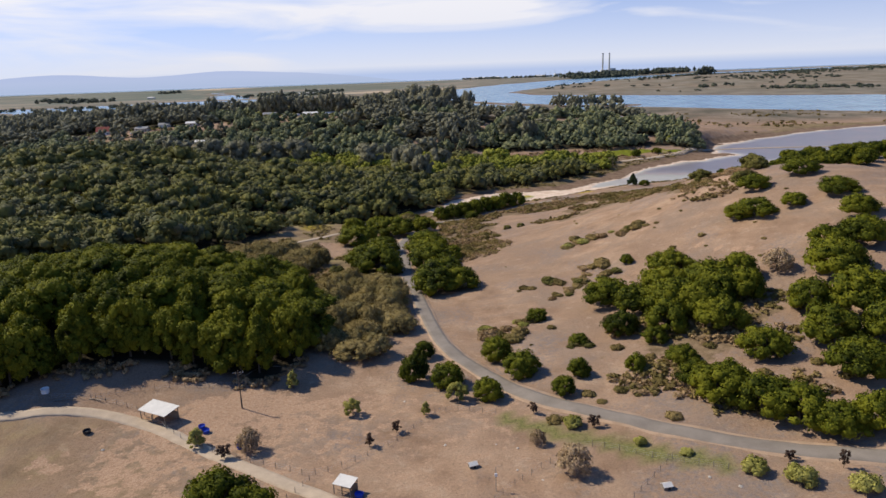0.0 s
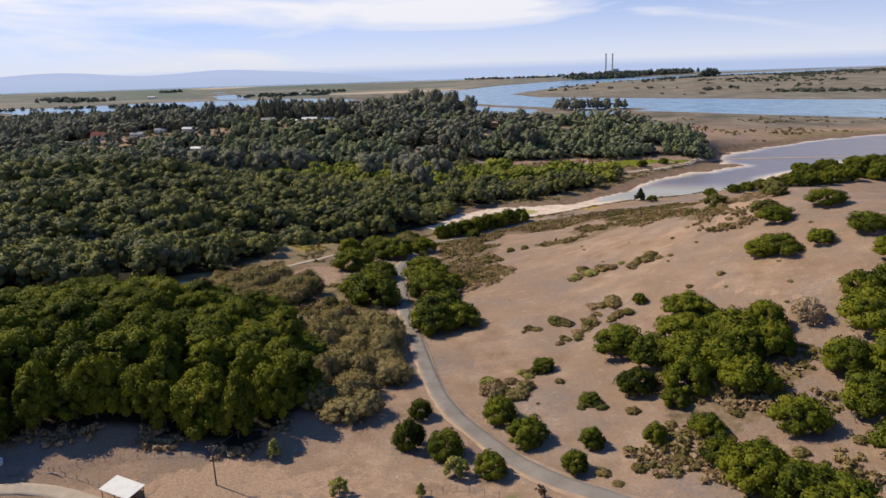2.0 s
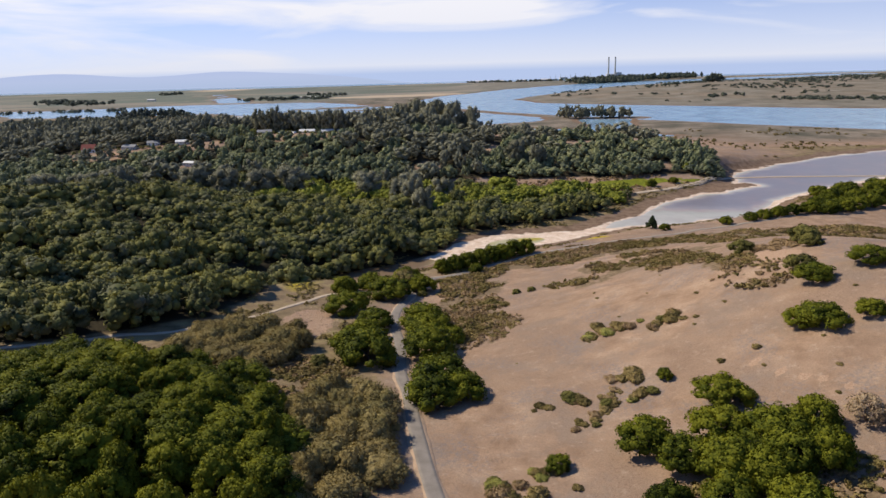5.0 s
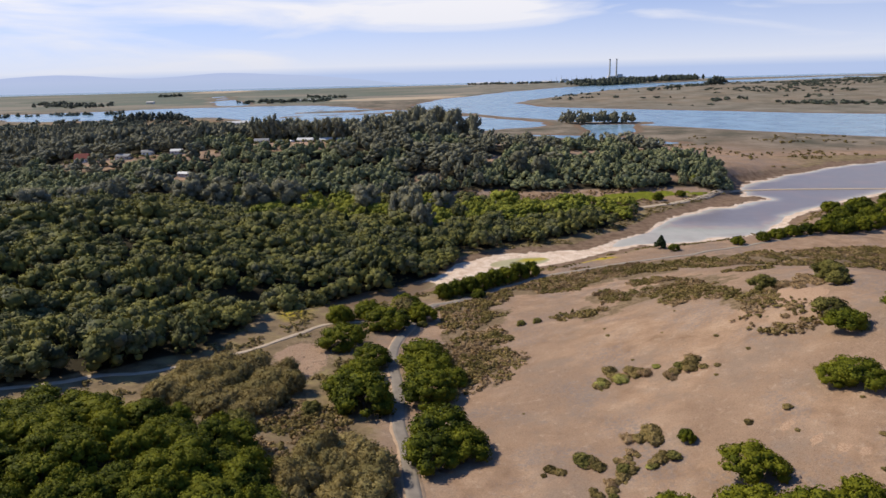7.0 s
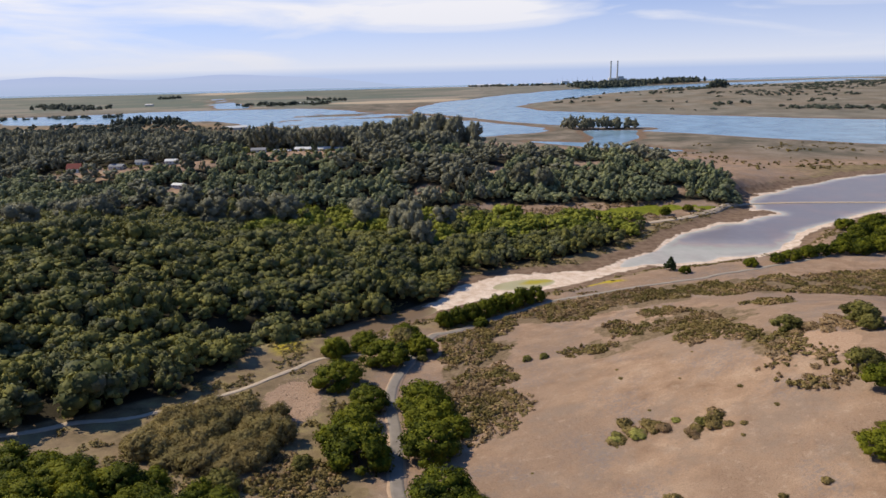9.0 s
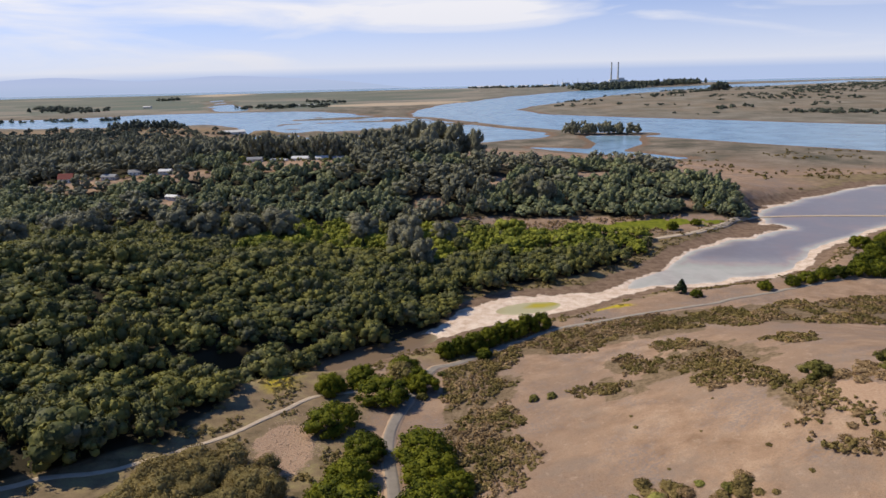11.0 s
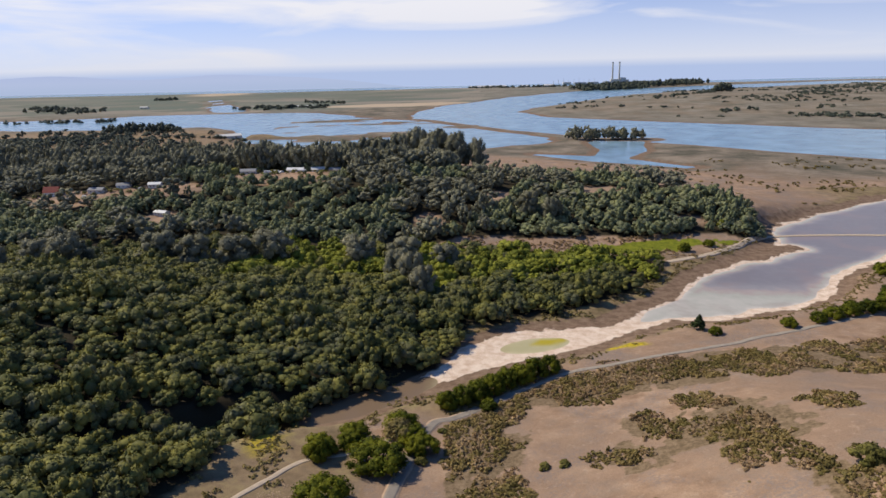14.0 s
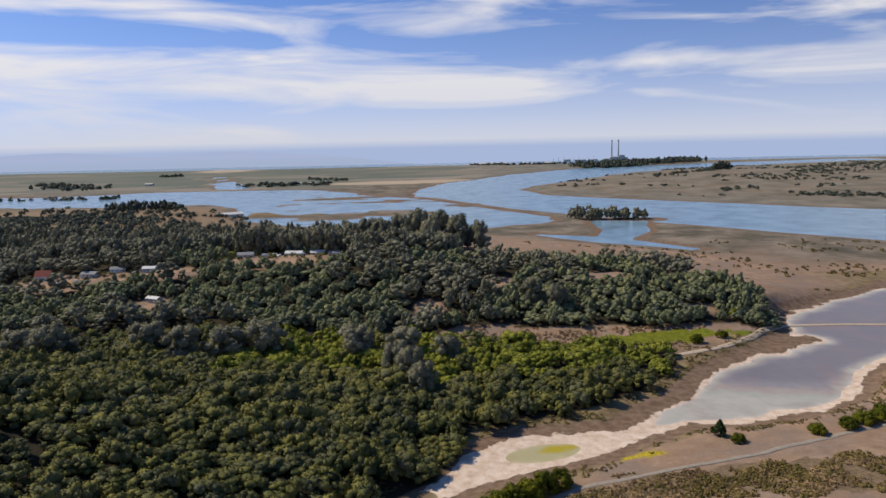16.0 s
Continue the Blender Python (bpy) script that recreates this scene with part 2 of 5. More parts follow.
def ground_material():
    m, t, b = material("dry_land", 0.95, 0.08)
    big, mid, fine = noisy(t, 0.02, 6, 0.6), noisy(t, 0.11, 6, 0.6), noisy(t, 1.6, 5, 0.65)
    straw = colours(t, mid, ((0.32, (0.220, 0.136, 0.084)), (0.5, (0.306, 0.197, 0.126)), (0.66, (0.372, 0.252, 0.166))))
    earth = colours(t, fine, ((0.3, (0.195, 0.123, 0.080)), (0.7, (0.315, 0.213, 0.144))))
    col = blend(t, span(t, big, 0.42, 0.6), straw, earth)
    col = blend(t, times(t, span(t, fine, 0.54, 0.68), 0.62), col, (0.15, 0.105, 0.066))
    col = blend(t, times(t, span(t, noisy(t, 0.05, 8, 0.7), 0.50, 0.62), 0.45), col, (0.215, 0.165, 0.128))
    col = blend(t, times(t, span(t, noisy(t, 0.35, 6, 0.7), 0.56, 0.68), 0.4), col, (0.42, 0.315, 0.225))
    thatch = times(t, span(t, noisy(t, 0.032, 5, 0.6), 0.50, 0.60), span(t, noisy(t, 0.9, 6, 0.75), 0.44, 0.60))
    col = blend(t, times(t, thatch, 0.80), col, (0.185, 0.152, 0.136))
    col = blend(t, times(t, span(t, noisy(t, 0.8, 4, 0.8, distort=1.5), 0.60, 0.72), 0.45), col, (0.130, 0.088, 0.055))
    scrub = colours(t, noisy(t, 0.5, 6, 0.7), ((0.36, (0.115, 0.080, 0.044)), (0.55, (0.195, 0.135, 0.080)), (0.7, (0.265, 0.188, 0.115))))
    col = blend(t, crisp(t, "scrub", 0.35), col, scrub)
    sedge = colours(t, noisy(t, 0.12, 6, 0.65), ((0.36, (0.115, 0.086, 0.044)), (0.5, (0.195, 0.138, 0.076)), (0.64, (0.245, 0.190, 0.088))))
    col = blend(t, layer(t, "sedge"), col, sedge)
    marsh = colours(t, noisy(t, 0.016, 8, 0.68), ((0.38, (0.088, 0.080, 0.055)), (0.5, (0.155, 0.126, 0.092)), (0.60, (0.238, 0.190, 0.140))))
    col = blend(t, layer(t, "marsh"), col, marsh)
    stretch = t.nodes.new("ShaderNodeMapping")
    stretch.inputs["Scale"].default_value = (0.0028, 0.0046, 1.0)
    stretch.inputs["Rotation"].default_value = (0, 0, 0.35)
    t.links.new(place(t), stretch.inputs[0])
    cells = t.nodes.new("ShaderNodeTexVoronoi")
    cells.distance, cells.inputs["Scale"].default_value = "CHEBYCHEV", 1.0
    t.links.new(stretch.outputs[0], cells.inputs["Vector"])
    tone = t.nodes.new("ShaderNodeSeparateColor")
    t.links.new(cells.outputs["Color"], tone.inputs[0])
    # Field patches, paled and greyed so their colours carry the distance haze.
    fields = colours(t, tone.outputs[0], ((0.0, (0.125, 0.132, 0.098)), (0.25, (0.165, 0.160, 0.122)), (0.45, (0.120, 0.136, 0.104)), (0.6, (0.150, 0.146, 0.112)), (0.8, (0.20, 0.175, 0.135)), (1.0, (0.26, 0.215, 0.165))))
    col = blend(t, layer(t, "fields"), col, fields)
    # Far dry grassland, greyed by haze mixed into its colour.
    hazed_grass = colours(t, noisy(t, 0.012, 7, 0.65), ((0.36, (0.110, 0.100, 0.074)), (0.5, (0.180, 0.158, 0.120)), (0.64, (0.245, 0.212, 0.165))))
    col = blend(t, layer(t, "hazed_grass"), col, hazed_grass)
    col = blend(t, layer(t, "sand"), col, colours(t, mid, ((0.3, (0.36, 0.27, 0.18)), (0.7, (0.46, 0.36, 0.26)))))
    col = blend(t, crisp(t, "bare", 0.3), col, colours(t, fine, ((0.3, (0.30, 0.185, 0.115)), (0.7, (0.40, 0.27, 0.18)))))
    col = blend(t, crisp(t, "algae", 0.3), col, colours(t, noisy(t, 0.3), ((0.35, (0.105, 0.118, 0.012)), (0.65, (0.185, 0.188, 0.018)))))
    col = blend(t, layer(t, "flowers"), col, colours(t, noisy(t, 0.6), ((0.4, (0.26, 0.20, 0.02)), (0.6, (0.46, 0.34, 0.02)))))
    col = blend(t, crisp(t, "mud", 0.25), col, colours(t, noisy(t, 0.2), ((0.35, (0.135, 0.086, 0.055)), (0.65, (0.225, 0.150, 0.100)))))
    crust = colours(t, noisy(t, 0.16, 7, 0.62), ((0.3, (0.45, 0.315, 0.220)), (0.46, (0.58, 0.435, 0.325)), (0.62, (0.68, 0.545, 0.425))))
    col = blend(t, crisp(t, "salt", 0.22), col, crust)
    col = blend(t, layer(t, "lawn"), col, colours(t, fine, ((0.35, (0.105, 0.100, 0.035)), (0.65, (0.20, 0.185, 0.065)))))
    # Leaf litter, made near-black to carry the shade under the crowns.
    col = blend(t, layer(t, "shaded_litter"), col, (0.034, 0.027, 0.016))
    grain = colours(t, noisy(t, 3.2, 4, 0.75), ((0.34, (0.78, 0.77, 0.76)), (0.5, (1.0, 1.0, 1.0)), (0.66, (1.10, 1.10, 1.10))))
    col = blend(t, 1.0, col, grain, "MULTIPLY")
    t.links.new(col, b.inputs["Base Color"])
    relief_bump(t, b, times(t, fine, noisy(t, 0.5, 6), "ADD"), 0.5, 0.5)
    return m


def water_material(name, deep, rough, wave, scale, spec=0.5):
    m, t, b = material(name, rough, spec)
    b.inputs["IOR"].default_value = 1.33
    t.links.new(colours(t, noisy(t, 0.02, 5), ((0.35, deep), (0.65, tuple(c * 1.5 for c in deep)))), b.inputs["Base Color"])
    relief_bump(t, b, noisy(t, scale, 3), wave, 0.25)
    return m


GRAIN = (3.4, 0.5)


def foliage(name, dark, mid, light, rough=0.62, other=None, through_light=0.12):
    m, t, b = material(name, rough, 0.06)
    info = t.nodes.new("ShaderNodeObjectInfo").outputs["Random"]
    isle = t.nodes.new("ShaderNodeNewGeometry").outputs["Random Per Island"]
    tree_tone = span(t, times(t, times(t, noisy(t, 0.13, 2), 0.65), times(t, noisy(t, 0.017, 3), 0.35), "ADD"), 0.26, 0.70)
    mixv = times(t, times(t, isle, 0.34), times(t, times(t, tree_tone, 0.74), times(t, info, 0.16), "ADD"), "ADD")
    grain = noisy(t, GRAIN[0], 3, 0.7)
    mixv = times(t, mixv, times(t, times(t, grain, 0.5, "SUBTRACT"), GRAIN[1]), "ADD")
    col = colours(t, mixv, ((0.3, dark), (0.56, mid), (0.85, light)))
    if other:
        col = blend(t, times(t, span(t, noisy(t, 0.075, 3, 0.6), 0.46, 0.60), times(t, isle, 0.85)), col, other)
    t.links.new(col, b.inputs["Base Color"])
    relief_bump(t, b, grain, 0.5, 0.2)
    glow = t.nodes.new("ShaderNodeBsdfTranslucent")
    t.links.new(blend(t, 1.0, col, (1.0, 0.92, 0.45), "MULTIPLY"), glow.inputs["Color"])
    both = t.nodes.new("ShaderNodeMixShader")
    both.inputs[0].default_value = through_light
    t.links.new(b.outputs[0], both.inputs[1])
    t.links.new(glow.outputs[0], both.inputs[2])
    t.links.new(both.outputs[0], t.nodes["Material Output"].inputs[0])
    return m


def asphalt():
    m, t, b = material("asphalt", 0.9, 0.2)
    n = times(t, times(t, noisy(t, 0.25, 5), 0.7), times(t, noisy(t, 6.0, 3), 0.3), "ADD")
    t.links.new(colours(t, n, ((0.35, (0.168, 0.140, 0.114)), (0.65, (0.240, 0.202, 0.166)))), b.inputs["Base Color"])
    relief_bump(t, b, noisy(t, 12.0, 3), 0.3, 0.03)
    return m


LAND = ground_material()
SLOUGH_WATER = water_material("tidal_water", (0.135, 0.205, 0.250), 0.24, 0.8, 0.25)


def brine():
    m, t, b = material("shallow_brine", 0.30, 0.32)
    b.inputs["IOR"].default_value = 1.33
    wet = colours(t, times(t, layer(t, "depth"), times(t, times(t, noisy(t, 0.12, 6, 0.6), 0.5, "SUBTRACT"), 0.45), "ADD"), ((0.0, (0.52, 0.45, 0.37)), (0.10, (0.43, 0.39, 0.325)), (0.26, (0.36, 0.345, 0.275)), (0.42, (0.34, 0.265, 0.225)), (0.56, (0.255, 0.228, 0.218)), (0.85, (0.185, 0.162, 0.162))))
    pink = blend(t, times(t, span(t, noisy(t, 0.03, 4), 0.5, 0.65), 0.35), wet, (0.30, 0.20, 0.17))
    pink = blend(t, layer(t, "algae"), pink, (0.37, 0.29, 0.012))
    pink = blend(t, layer(t, "silt"), pink, (0.17, 0.115, 0.072))
    t.links.new(pink, b.inputs["Base Color"])
    relief_bump(t, b, noisy(t, 0.6, 3), 0.05, 0.2)
    return m


BRINE = brine()
OAK = foliage("oak_leaves", (0.011, 0.019, 0.004), (0.071, 0.083, 0.008), (0.166, 0.165, 0.014), through_light=0.2)
# Greyer and paler than the near oaks: distance haze put into the colour.
HAZY_OAK = foliage("hazy_woodland_leaves", (0.022, 0.031, 0.018), (0.095, 0.100, 0.034), (0.215, 0.194, 0.049), other=(0.106, 0.107, 0.076))
# Ridge crowns are paler still, with thicker haze put into the leaf colour.
HAZY_RIDGE_LEAF = foliage("hazy_ridge_leaves", (0.064, 0.082, 0.047), (0.151, 0.171, 0.090), (0.269, 0.265, 0.123), other=(0.167, 0.166, 0.117))
YOUNG = foliage("yellow_green_leaves", (0.043, 0.053, 0.010), (0.133, 0.147, 0.022), (0.250, 0.248, 0.035))
OLIVE = foliage("olive_leaves", (0.035, 0.032, 0.010), (0.106, 0.097, 0.024), (0.200, 0.173, 0.049))
FAR_LEAF = foliage("far_grove_leaves", (0.036, 0.046, 0.036), (0.072, 0.084, 0.064), (0.115, 0.122, 0.088))
# Grey-green by nature, paled further to carry the haze over the grove.
GUM = foliage("eucalyptus_leaves", (0.089, 0.089, 0.059), (0.172, 0.163, 0.107), (0.255, 0.236, 0.152))
CONIFER = foliage("conifer_needles", (0.012, 0.022, 0.010), (0.032, 0.046, 0.018), (0.055, 0.070, 0.026))
WILLOW = foliage("dry_willow_leaves", (0.120, 0.088, 0.033), (0.223, 0.166, 0.063), (0.319, 0.242, 0.097), other=(0.175, 0.150, 0.056))
SAGE = foliage("scrub_leaves", (0.082, 0.061, 0.021), (0.170, 0.125, 0.044), (0.287, 0.205, 0.082), other=(0.103, 0.094, 0.023))
DEAD = foliage("dry_scrub_twigs", (0.137, 0.087, 0.042), (0.267, 0.177, 0.091), (0.410, 0.280, 0.147))
LIME = foliage("light_green_leaves", (0.143, 0.138, 0.033), (0.248, 0.233, 0.055), (0.352, 0.319, 0.088))
RUST = foliage("reddish_leaves", (0.045, 0.028, 0.020), (0.090, 0.055, 0.040), (0.14, 0.09, 0.06))
BARE = foliage("bare_twigs", (0.188, 0.127, 0.074), (0.325, 0.230, 0.137), (0.425, 0.310, 0.189))
BARK = plain("bark", (0.11, 0.085, 0.065), 0.9, 0.4, 3.0)
ASPHALT = asphalt()
GRAVEL = plain("pale_gravel", (0.42, 0.325, 0.232), 0.95, 0.22, 0.5)
WORN = plain("worn_track_earth", (0.27, 0.225, 0.175), 0.95, 0.3, 0.4)
VERGE = plain("bare_earth", (0.36, 0.245, 0.16), 0.95, 0.3, 0.4)

# ---------------------------------------------------------------- meshes
def mesh_of(name, verts, tris, mat, smooth=False, normals=None):
    me = bpy.data.meshes.new(name)
    verts, tris = np.asarray(verts, np.float32), np.asarray(tris, np.int32)
    me.vertices.add(len(verts))
    me.vertices.foreach_set("co", verts.ravel())
    me.loops.add(tris.size)
    me.loops.foreach_set("vertex_index", tris.ravel())
    me.polygons.add(len(tris))
    k = tris.shape[1]
    me.polygons.foreach_set("loop_start", np.arange(0, tris.size, k, dtype=np.int32))
    me.polygons.foreach_set("use_smooth", np.full(len(tris), smooth))
    me.update(calc_edges=True)
    me.materials.append(mat)
    if normals is not None:
        me.polygons.foreach_set("use_smooth", np.ones(len(tris), bool))
        me.normals_split_custom_set_from_vertices(np.asarray(normals, np.float32))
    return me


def part(name, bm, mat, parent, label=""):
    """Links a bmesh as one mesh object under a thing."""
    me = bpy.data.meshes.new(name)
    bm.to_mesh(me)
    bm.free()
    me.materials.append(mat)
    ob = new(name, me)
    ob.parent = parent
    return tagged(ob, label=label)


def grid_line(*stretches):
    out = [np.arange(a, b, s) for a, b, s in stretches] + [[stretches[-1][1]]]
    return np.concatenate(out)


# ---------------------------------------------------------------- ground
GX = grid_line((-4700, -900, 95), (-900, -300, 13), (-300, 300, 3.0), (300, 900, 13), (900, 4700, 95))
GY = grid_line((-900, 60, 40), (60, 480, 2.7), (480, 1000, 5), (1000, 2800, 18), (2800, 4960, 45))


def ground_layers(x, y, z):
    s, g, c = slough_edge(x, y), lagoon_edge(x, y), creek_edge(x, y)
    patch, fine = fractal(x, y, 60.0), fractal(x + 90, y, 9.0, 4)
    flat = 1 - sstep(1.8, 4.5, z)
    cover = {}
    cover["scrub"] = sstep(0.02, 0.14, fine * 0.7 + SCRUB_ZONE(x, y) - 0.5) * (y < 900)
    cover["marsh"] = flat * sstep(900, 1000, y) * (1 - sstep(2900, 3300, y))
    valley = (1 - sstep(-32, -22, x + 0.1 * (y - 300))) * sstep(226, 250, y) * (1 - sstep(420, 440, y)) * (1 - sstep(0.7, 1.1, 1.4 - np.hypot((x + 56) / 15, (y - 314) / 27)))
    cover["sedge"] = np.maximum(flat * (y < 900) * sstep(2, 8, g), valley * (0.85 + 0.6 * patch))
    cover["sedge"] = np.maximum(cover["sedge"], sstep(1500, 1700, y) * (1 - sstep(4200, 4400, y)) * (x > 250) * np.clip(0.55 + 1.2 * patch, 0, 0.85))
    weeds = (1 - sstep(0, 6, (y - np.interp(x, [-130, -76, -62, -43, -22, 0], [128, 131, 125, 112, 98, 84])))) * (x < 0)
    cover["sedge"] = np.maximum(cover["sedge"], weeds * np.clip(0.25 + 1.4 * fine + patch, 0.0, 0.5))
    cover["sedge"] = np.maximum(cover["sedge"], sstep(1150, 1250, y) * (1 - sstep(2300, 2500, y)) * (x < -220) * np.clip(0.6 + patch, 0, 0.9))
    cover["fields"] = sstep(-150, 120, y - 2500 - np.clip(x + 500, 0, 5000) * 0.55 + patch * 300) * (x < 1200)
    # Where the painted haze tint covers the far grassland.
    cover["hazed_grass"] = sstep(1480, 1560, y) * (x > 200) * np.clip(0.75 + patch, 0, 0.92)
    cover["sand"] = sstep(0.0, 0.3, 1 - np.hypot((x + 120) / 380, (y - 2780 - 0.1 * x) / 130) + patch * 0.4)
    cover["sand"] = np.maximum(cover["sand"], sstep(0.0, 0.3, 1 - np.hypot((x + 1290) / 210, (y - 4250) / 330)))
    cover["bare"] = sstep(0.1, 0.3, np.maximum(BARE_ZONE(x, y), np.maximum(0.9 - np.hypot((x + 56) / 14, (y - 314) / 26), 0.85 - np.hypot((x - 117) / 15, (y - 280) / 18))) + fine * 0.4)
    paddock = sstep(0.0, 0.35, 1 - np.hypot((x + 28) / 62, (y - 122) / 30) + fine * 0.5) * (0.55 + 0.8 * patch)
    scar = sstep(0.1, 0.5, 0.9 - np.abs(along(((84, 214, 0), (88, 204, 0), (93, 197, 0), (99, 188, 0)), x, y)) / 1.6 + fine * 1.2)
    cover["bare"] = np.maximum(cover["bare"], np.clip(np.maximum(paddock, scar), 0, 1))
    cover["algae"] = sstep(0.0, 0.4, 1 - np.hypot((x - 165) / 84, (y - 653 - 0.15 * (x - 165)) / 15) + fine) * sstep(2, 6, g)
    cover["algae"] = np.maximum(cover["algae"], sstep(0, .4, 0.7 - np.hypot((x - 56) / 14, (y - 479) / 6) + fine))
    cover["flowers"] = sstep(0.0, 0.4, 1 - np.hypot((x - 90) / 15, (y - 461) / 4.5) + fine * 1.5) * sstep(2, 5, g)
    cover["flowers"] = np.maximum(cover["flowers"], 0.75 * sstep(0.0, 0.5, 1 - np.hypot((x + 72) / 9, (y - 366) / 16) + fine * 2.0 - 0.2))
    mud = (1 - sstep(5, 16, g + fine * 10)) * (y < 900) + (1 - sstep(1, 6, c)) + (1 - sstep(2, 26, s + fine * 14)) * (s < 40) * 0.75
    cover["mud"] = np.clip(mud, 0, 1)
    west = 1 - sstep(40, 110, x)
    north = sstep(-4, 6, y - np.interp(x, [p[0] for p in LAGOON], [p[1] for p in LAGOON])) * sstep(40, 90, x)
    cover["salt"] = (1 - sstep(0, 3.5, g + 2.5 - 1.5 * west + fine * 6 + 4.5 * north + fractal(x, y, 40.0) * 5)) * (y < 900) * sstep(425, 436, y + x * 0.3)
    cover["lawn"] = sstep(0.05, 0.35, 1 - np.abs(along(((12, 128, 0), (24, 119, 0), (36, 111.5, 0), (48, 105, 0)), x, y)) / 3.2 + fine * 0.8)
    cover["shaded_litter"] = WOODS_ZONE(x, y)
    return cover


def inside(poly, x, y):
    """1 inside the outline, 0 outside."""
    hit = np.zeros(np.shape(x), bool)
    for (ax, ay), (bx, by) in zip(poly, poly[1:] + poly[:1]):
        if ay != by:
            hit ^= ((ay > y) != (by > y)) & (x < (bx - ax) * (y - ay) / (by - ay) + ax)
    return hit


WOODS_WEST = ((-520, 225), (-230, 240), (-175, 272), (-136, 287), (-117, 301), (-98, 317), (-90, 338), (-82, 372), (-62, 402), (-25, 430), (-6, 446), (14, 500), (62, 512),
              (120, 552), (158, 596), (150, 628), (60, 640), (-10, 660), (-520, 664))
WOODS_RIDGE = ((-900, 640), (-20, 655), (12, 684), (95, 677), (165, 674), (200, 678), (225, 680), (245, 666), (272, 694), (284, 745), (240, 840), (170, 900), (70, 930), (40, 1060), (-110, 1170), (-300, 1210), (-900, 1240))
WOODS_KNOLL = ((-175, 128), (-108, 138), (-92, 152), (-72, 156), (-44, 151), (-36, 164), (-38, 190), (-44, 212), (-54, 230), (-80, 244), (-120, 250), (-175, 240))
WILLOWS = ((-31, 159), (-20, 165), (-11, 188), (-14, 212), (-19, 236), (-34, 242), (-42, 222), (-39, 196), (-35, 176))
HOUSES_AT = ((-165, 826, 60, 26), (-362, 790, 54, 20), (-275, 797, 40, 16), (-160, 856, 66, 24), (-13, 716, 12, 13), (50, 762, 14, 12), (-256, 732, 16, 14))


def open_ground(x, y):
    d = np.full(np.shape(x), 9.0)
    for cx, cy, a, b in HOUSES_AT:
        d = np.minimum(d, np.hypot((x - cx) / a, (y - cy) / b))
    return d


def glade(x, y):
    """Dry openings in the ridge wood: below 1 inside."""
    return np.min([np.hypot((x - a) / p, (y - b) / q) for a, b, p, q in ((205, 705, 26, 9), (150, 775, 30, 16), (235, 790, 26, 18), (90, 850, 24, 16), (200, 850, 26, 16))], axis=0) + fractal(x, y, 12.0) * 1.2


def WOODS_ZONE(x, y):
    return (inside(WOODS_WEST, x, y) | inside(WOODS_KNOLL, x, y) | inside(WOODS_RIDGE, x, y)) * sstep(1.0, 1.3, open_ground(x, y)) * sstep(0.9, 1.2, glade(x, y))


def BARE_ZONE(x, y):
    return np.clip(0.62 - open_ground(x, y), -1, 0.6)


def SCRUB_ZONE(x, y):
    """How much low scrub covers the slopes by the road and below the hill's brow."""
    a = 0.62 * sstep(-6, 2, x) * (1 - sstep(8, 46, x - 0.06 * (y - 300))) * sstep(255, 300, y) * (1 - sstep(395, 420, y))
    b = 0.62 * np.exp(-((y - 412 - 0.06 * x) / 24) ** 4) * sstep(2, 16, x) * (1 - sstep(250, 310, x))
    c = 0.60 * np.exp(-((x + 46) / 30) ** 2 - ((y - 250) / 45) ** 2)
    d = 0.53 * np.exp(-((x - 64) / 30) ** 2 - ((y - 152) / 36) ** 2)
    e = 0.62 * np.exp(-((x - 95) / 50) ** 2 - ((y - 350) / 36) ** 2)
    e = np.maximum(e, 0.55 * np.exp(-((x - 108) / 14) ** 2 - ((y - 285) / 34) ** 2))
    d = np.maximum(d, e)
    return np.maximum(np.maximum(a, b), np.maximum(c, d)) + 0.14


def build_ground():
    X, Y = np.meshgrid(GX, GY)
    Z = relief(X, Y)
    nx, ny = len(GX), len(GY)
    idx = np.arange(nx * ny).reshape(ny, nx)
    quads = np.stack([idx[:-1, :-1], idx[:-1, 1:], idx[1:, 1:], idx[1:, :-1]], -1).reshape(-1, 4)
    me = mesh_of("ground", np.stack([X, Y, Z], -1).reshape(-1, 3), quads, LAND, True)
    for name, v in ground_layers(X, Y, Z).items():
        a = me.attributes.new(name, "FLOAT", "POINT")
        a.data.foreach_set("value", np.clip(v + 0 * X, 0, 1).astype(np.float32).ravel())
    tagged(new("ground", me), "dry grass hills, marsh flats and salt-crusted shores", "ground", kind="structure")


build_ground()


def sheet(name, x0, x1, y0, y1, z, mat, label):
    me = mesh_of(name, [(x0, y0, z), (x1, y0, z), (x1, y1, z), (x0, y1, z)], [(0, 1, 2, 3)], mat)
    return tagged(new(name, me), label, "water", kind="structure")


sheet("water", -4700, 4700, 905, 4965, 0.0, SLOUGH_WATER, "blue tidal slough and sea under a light breeze")


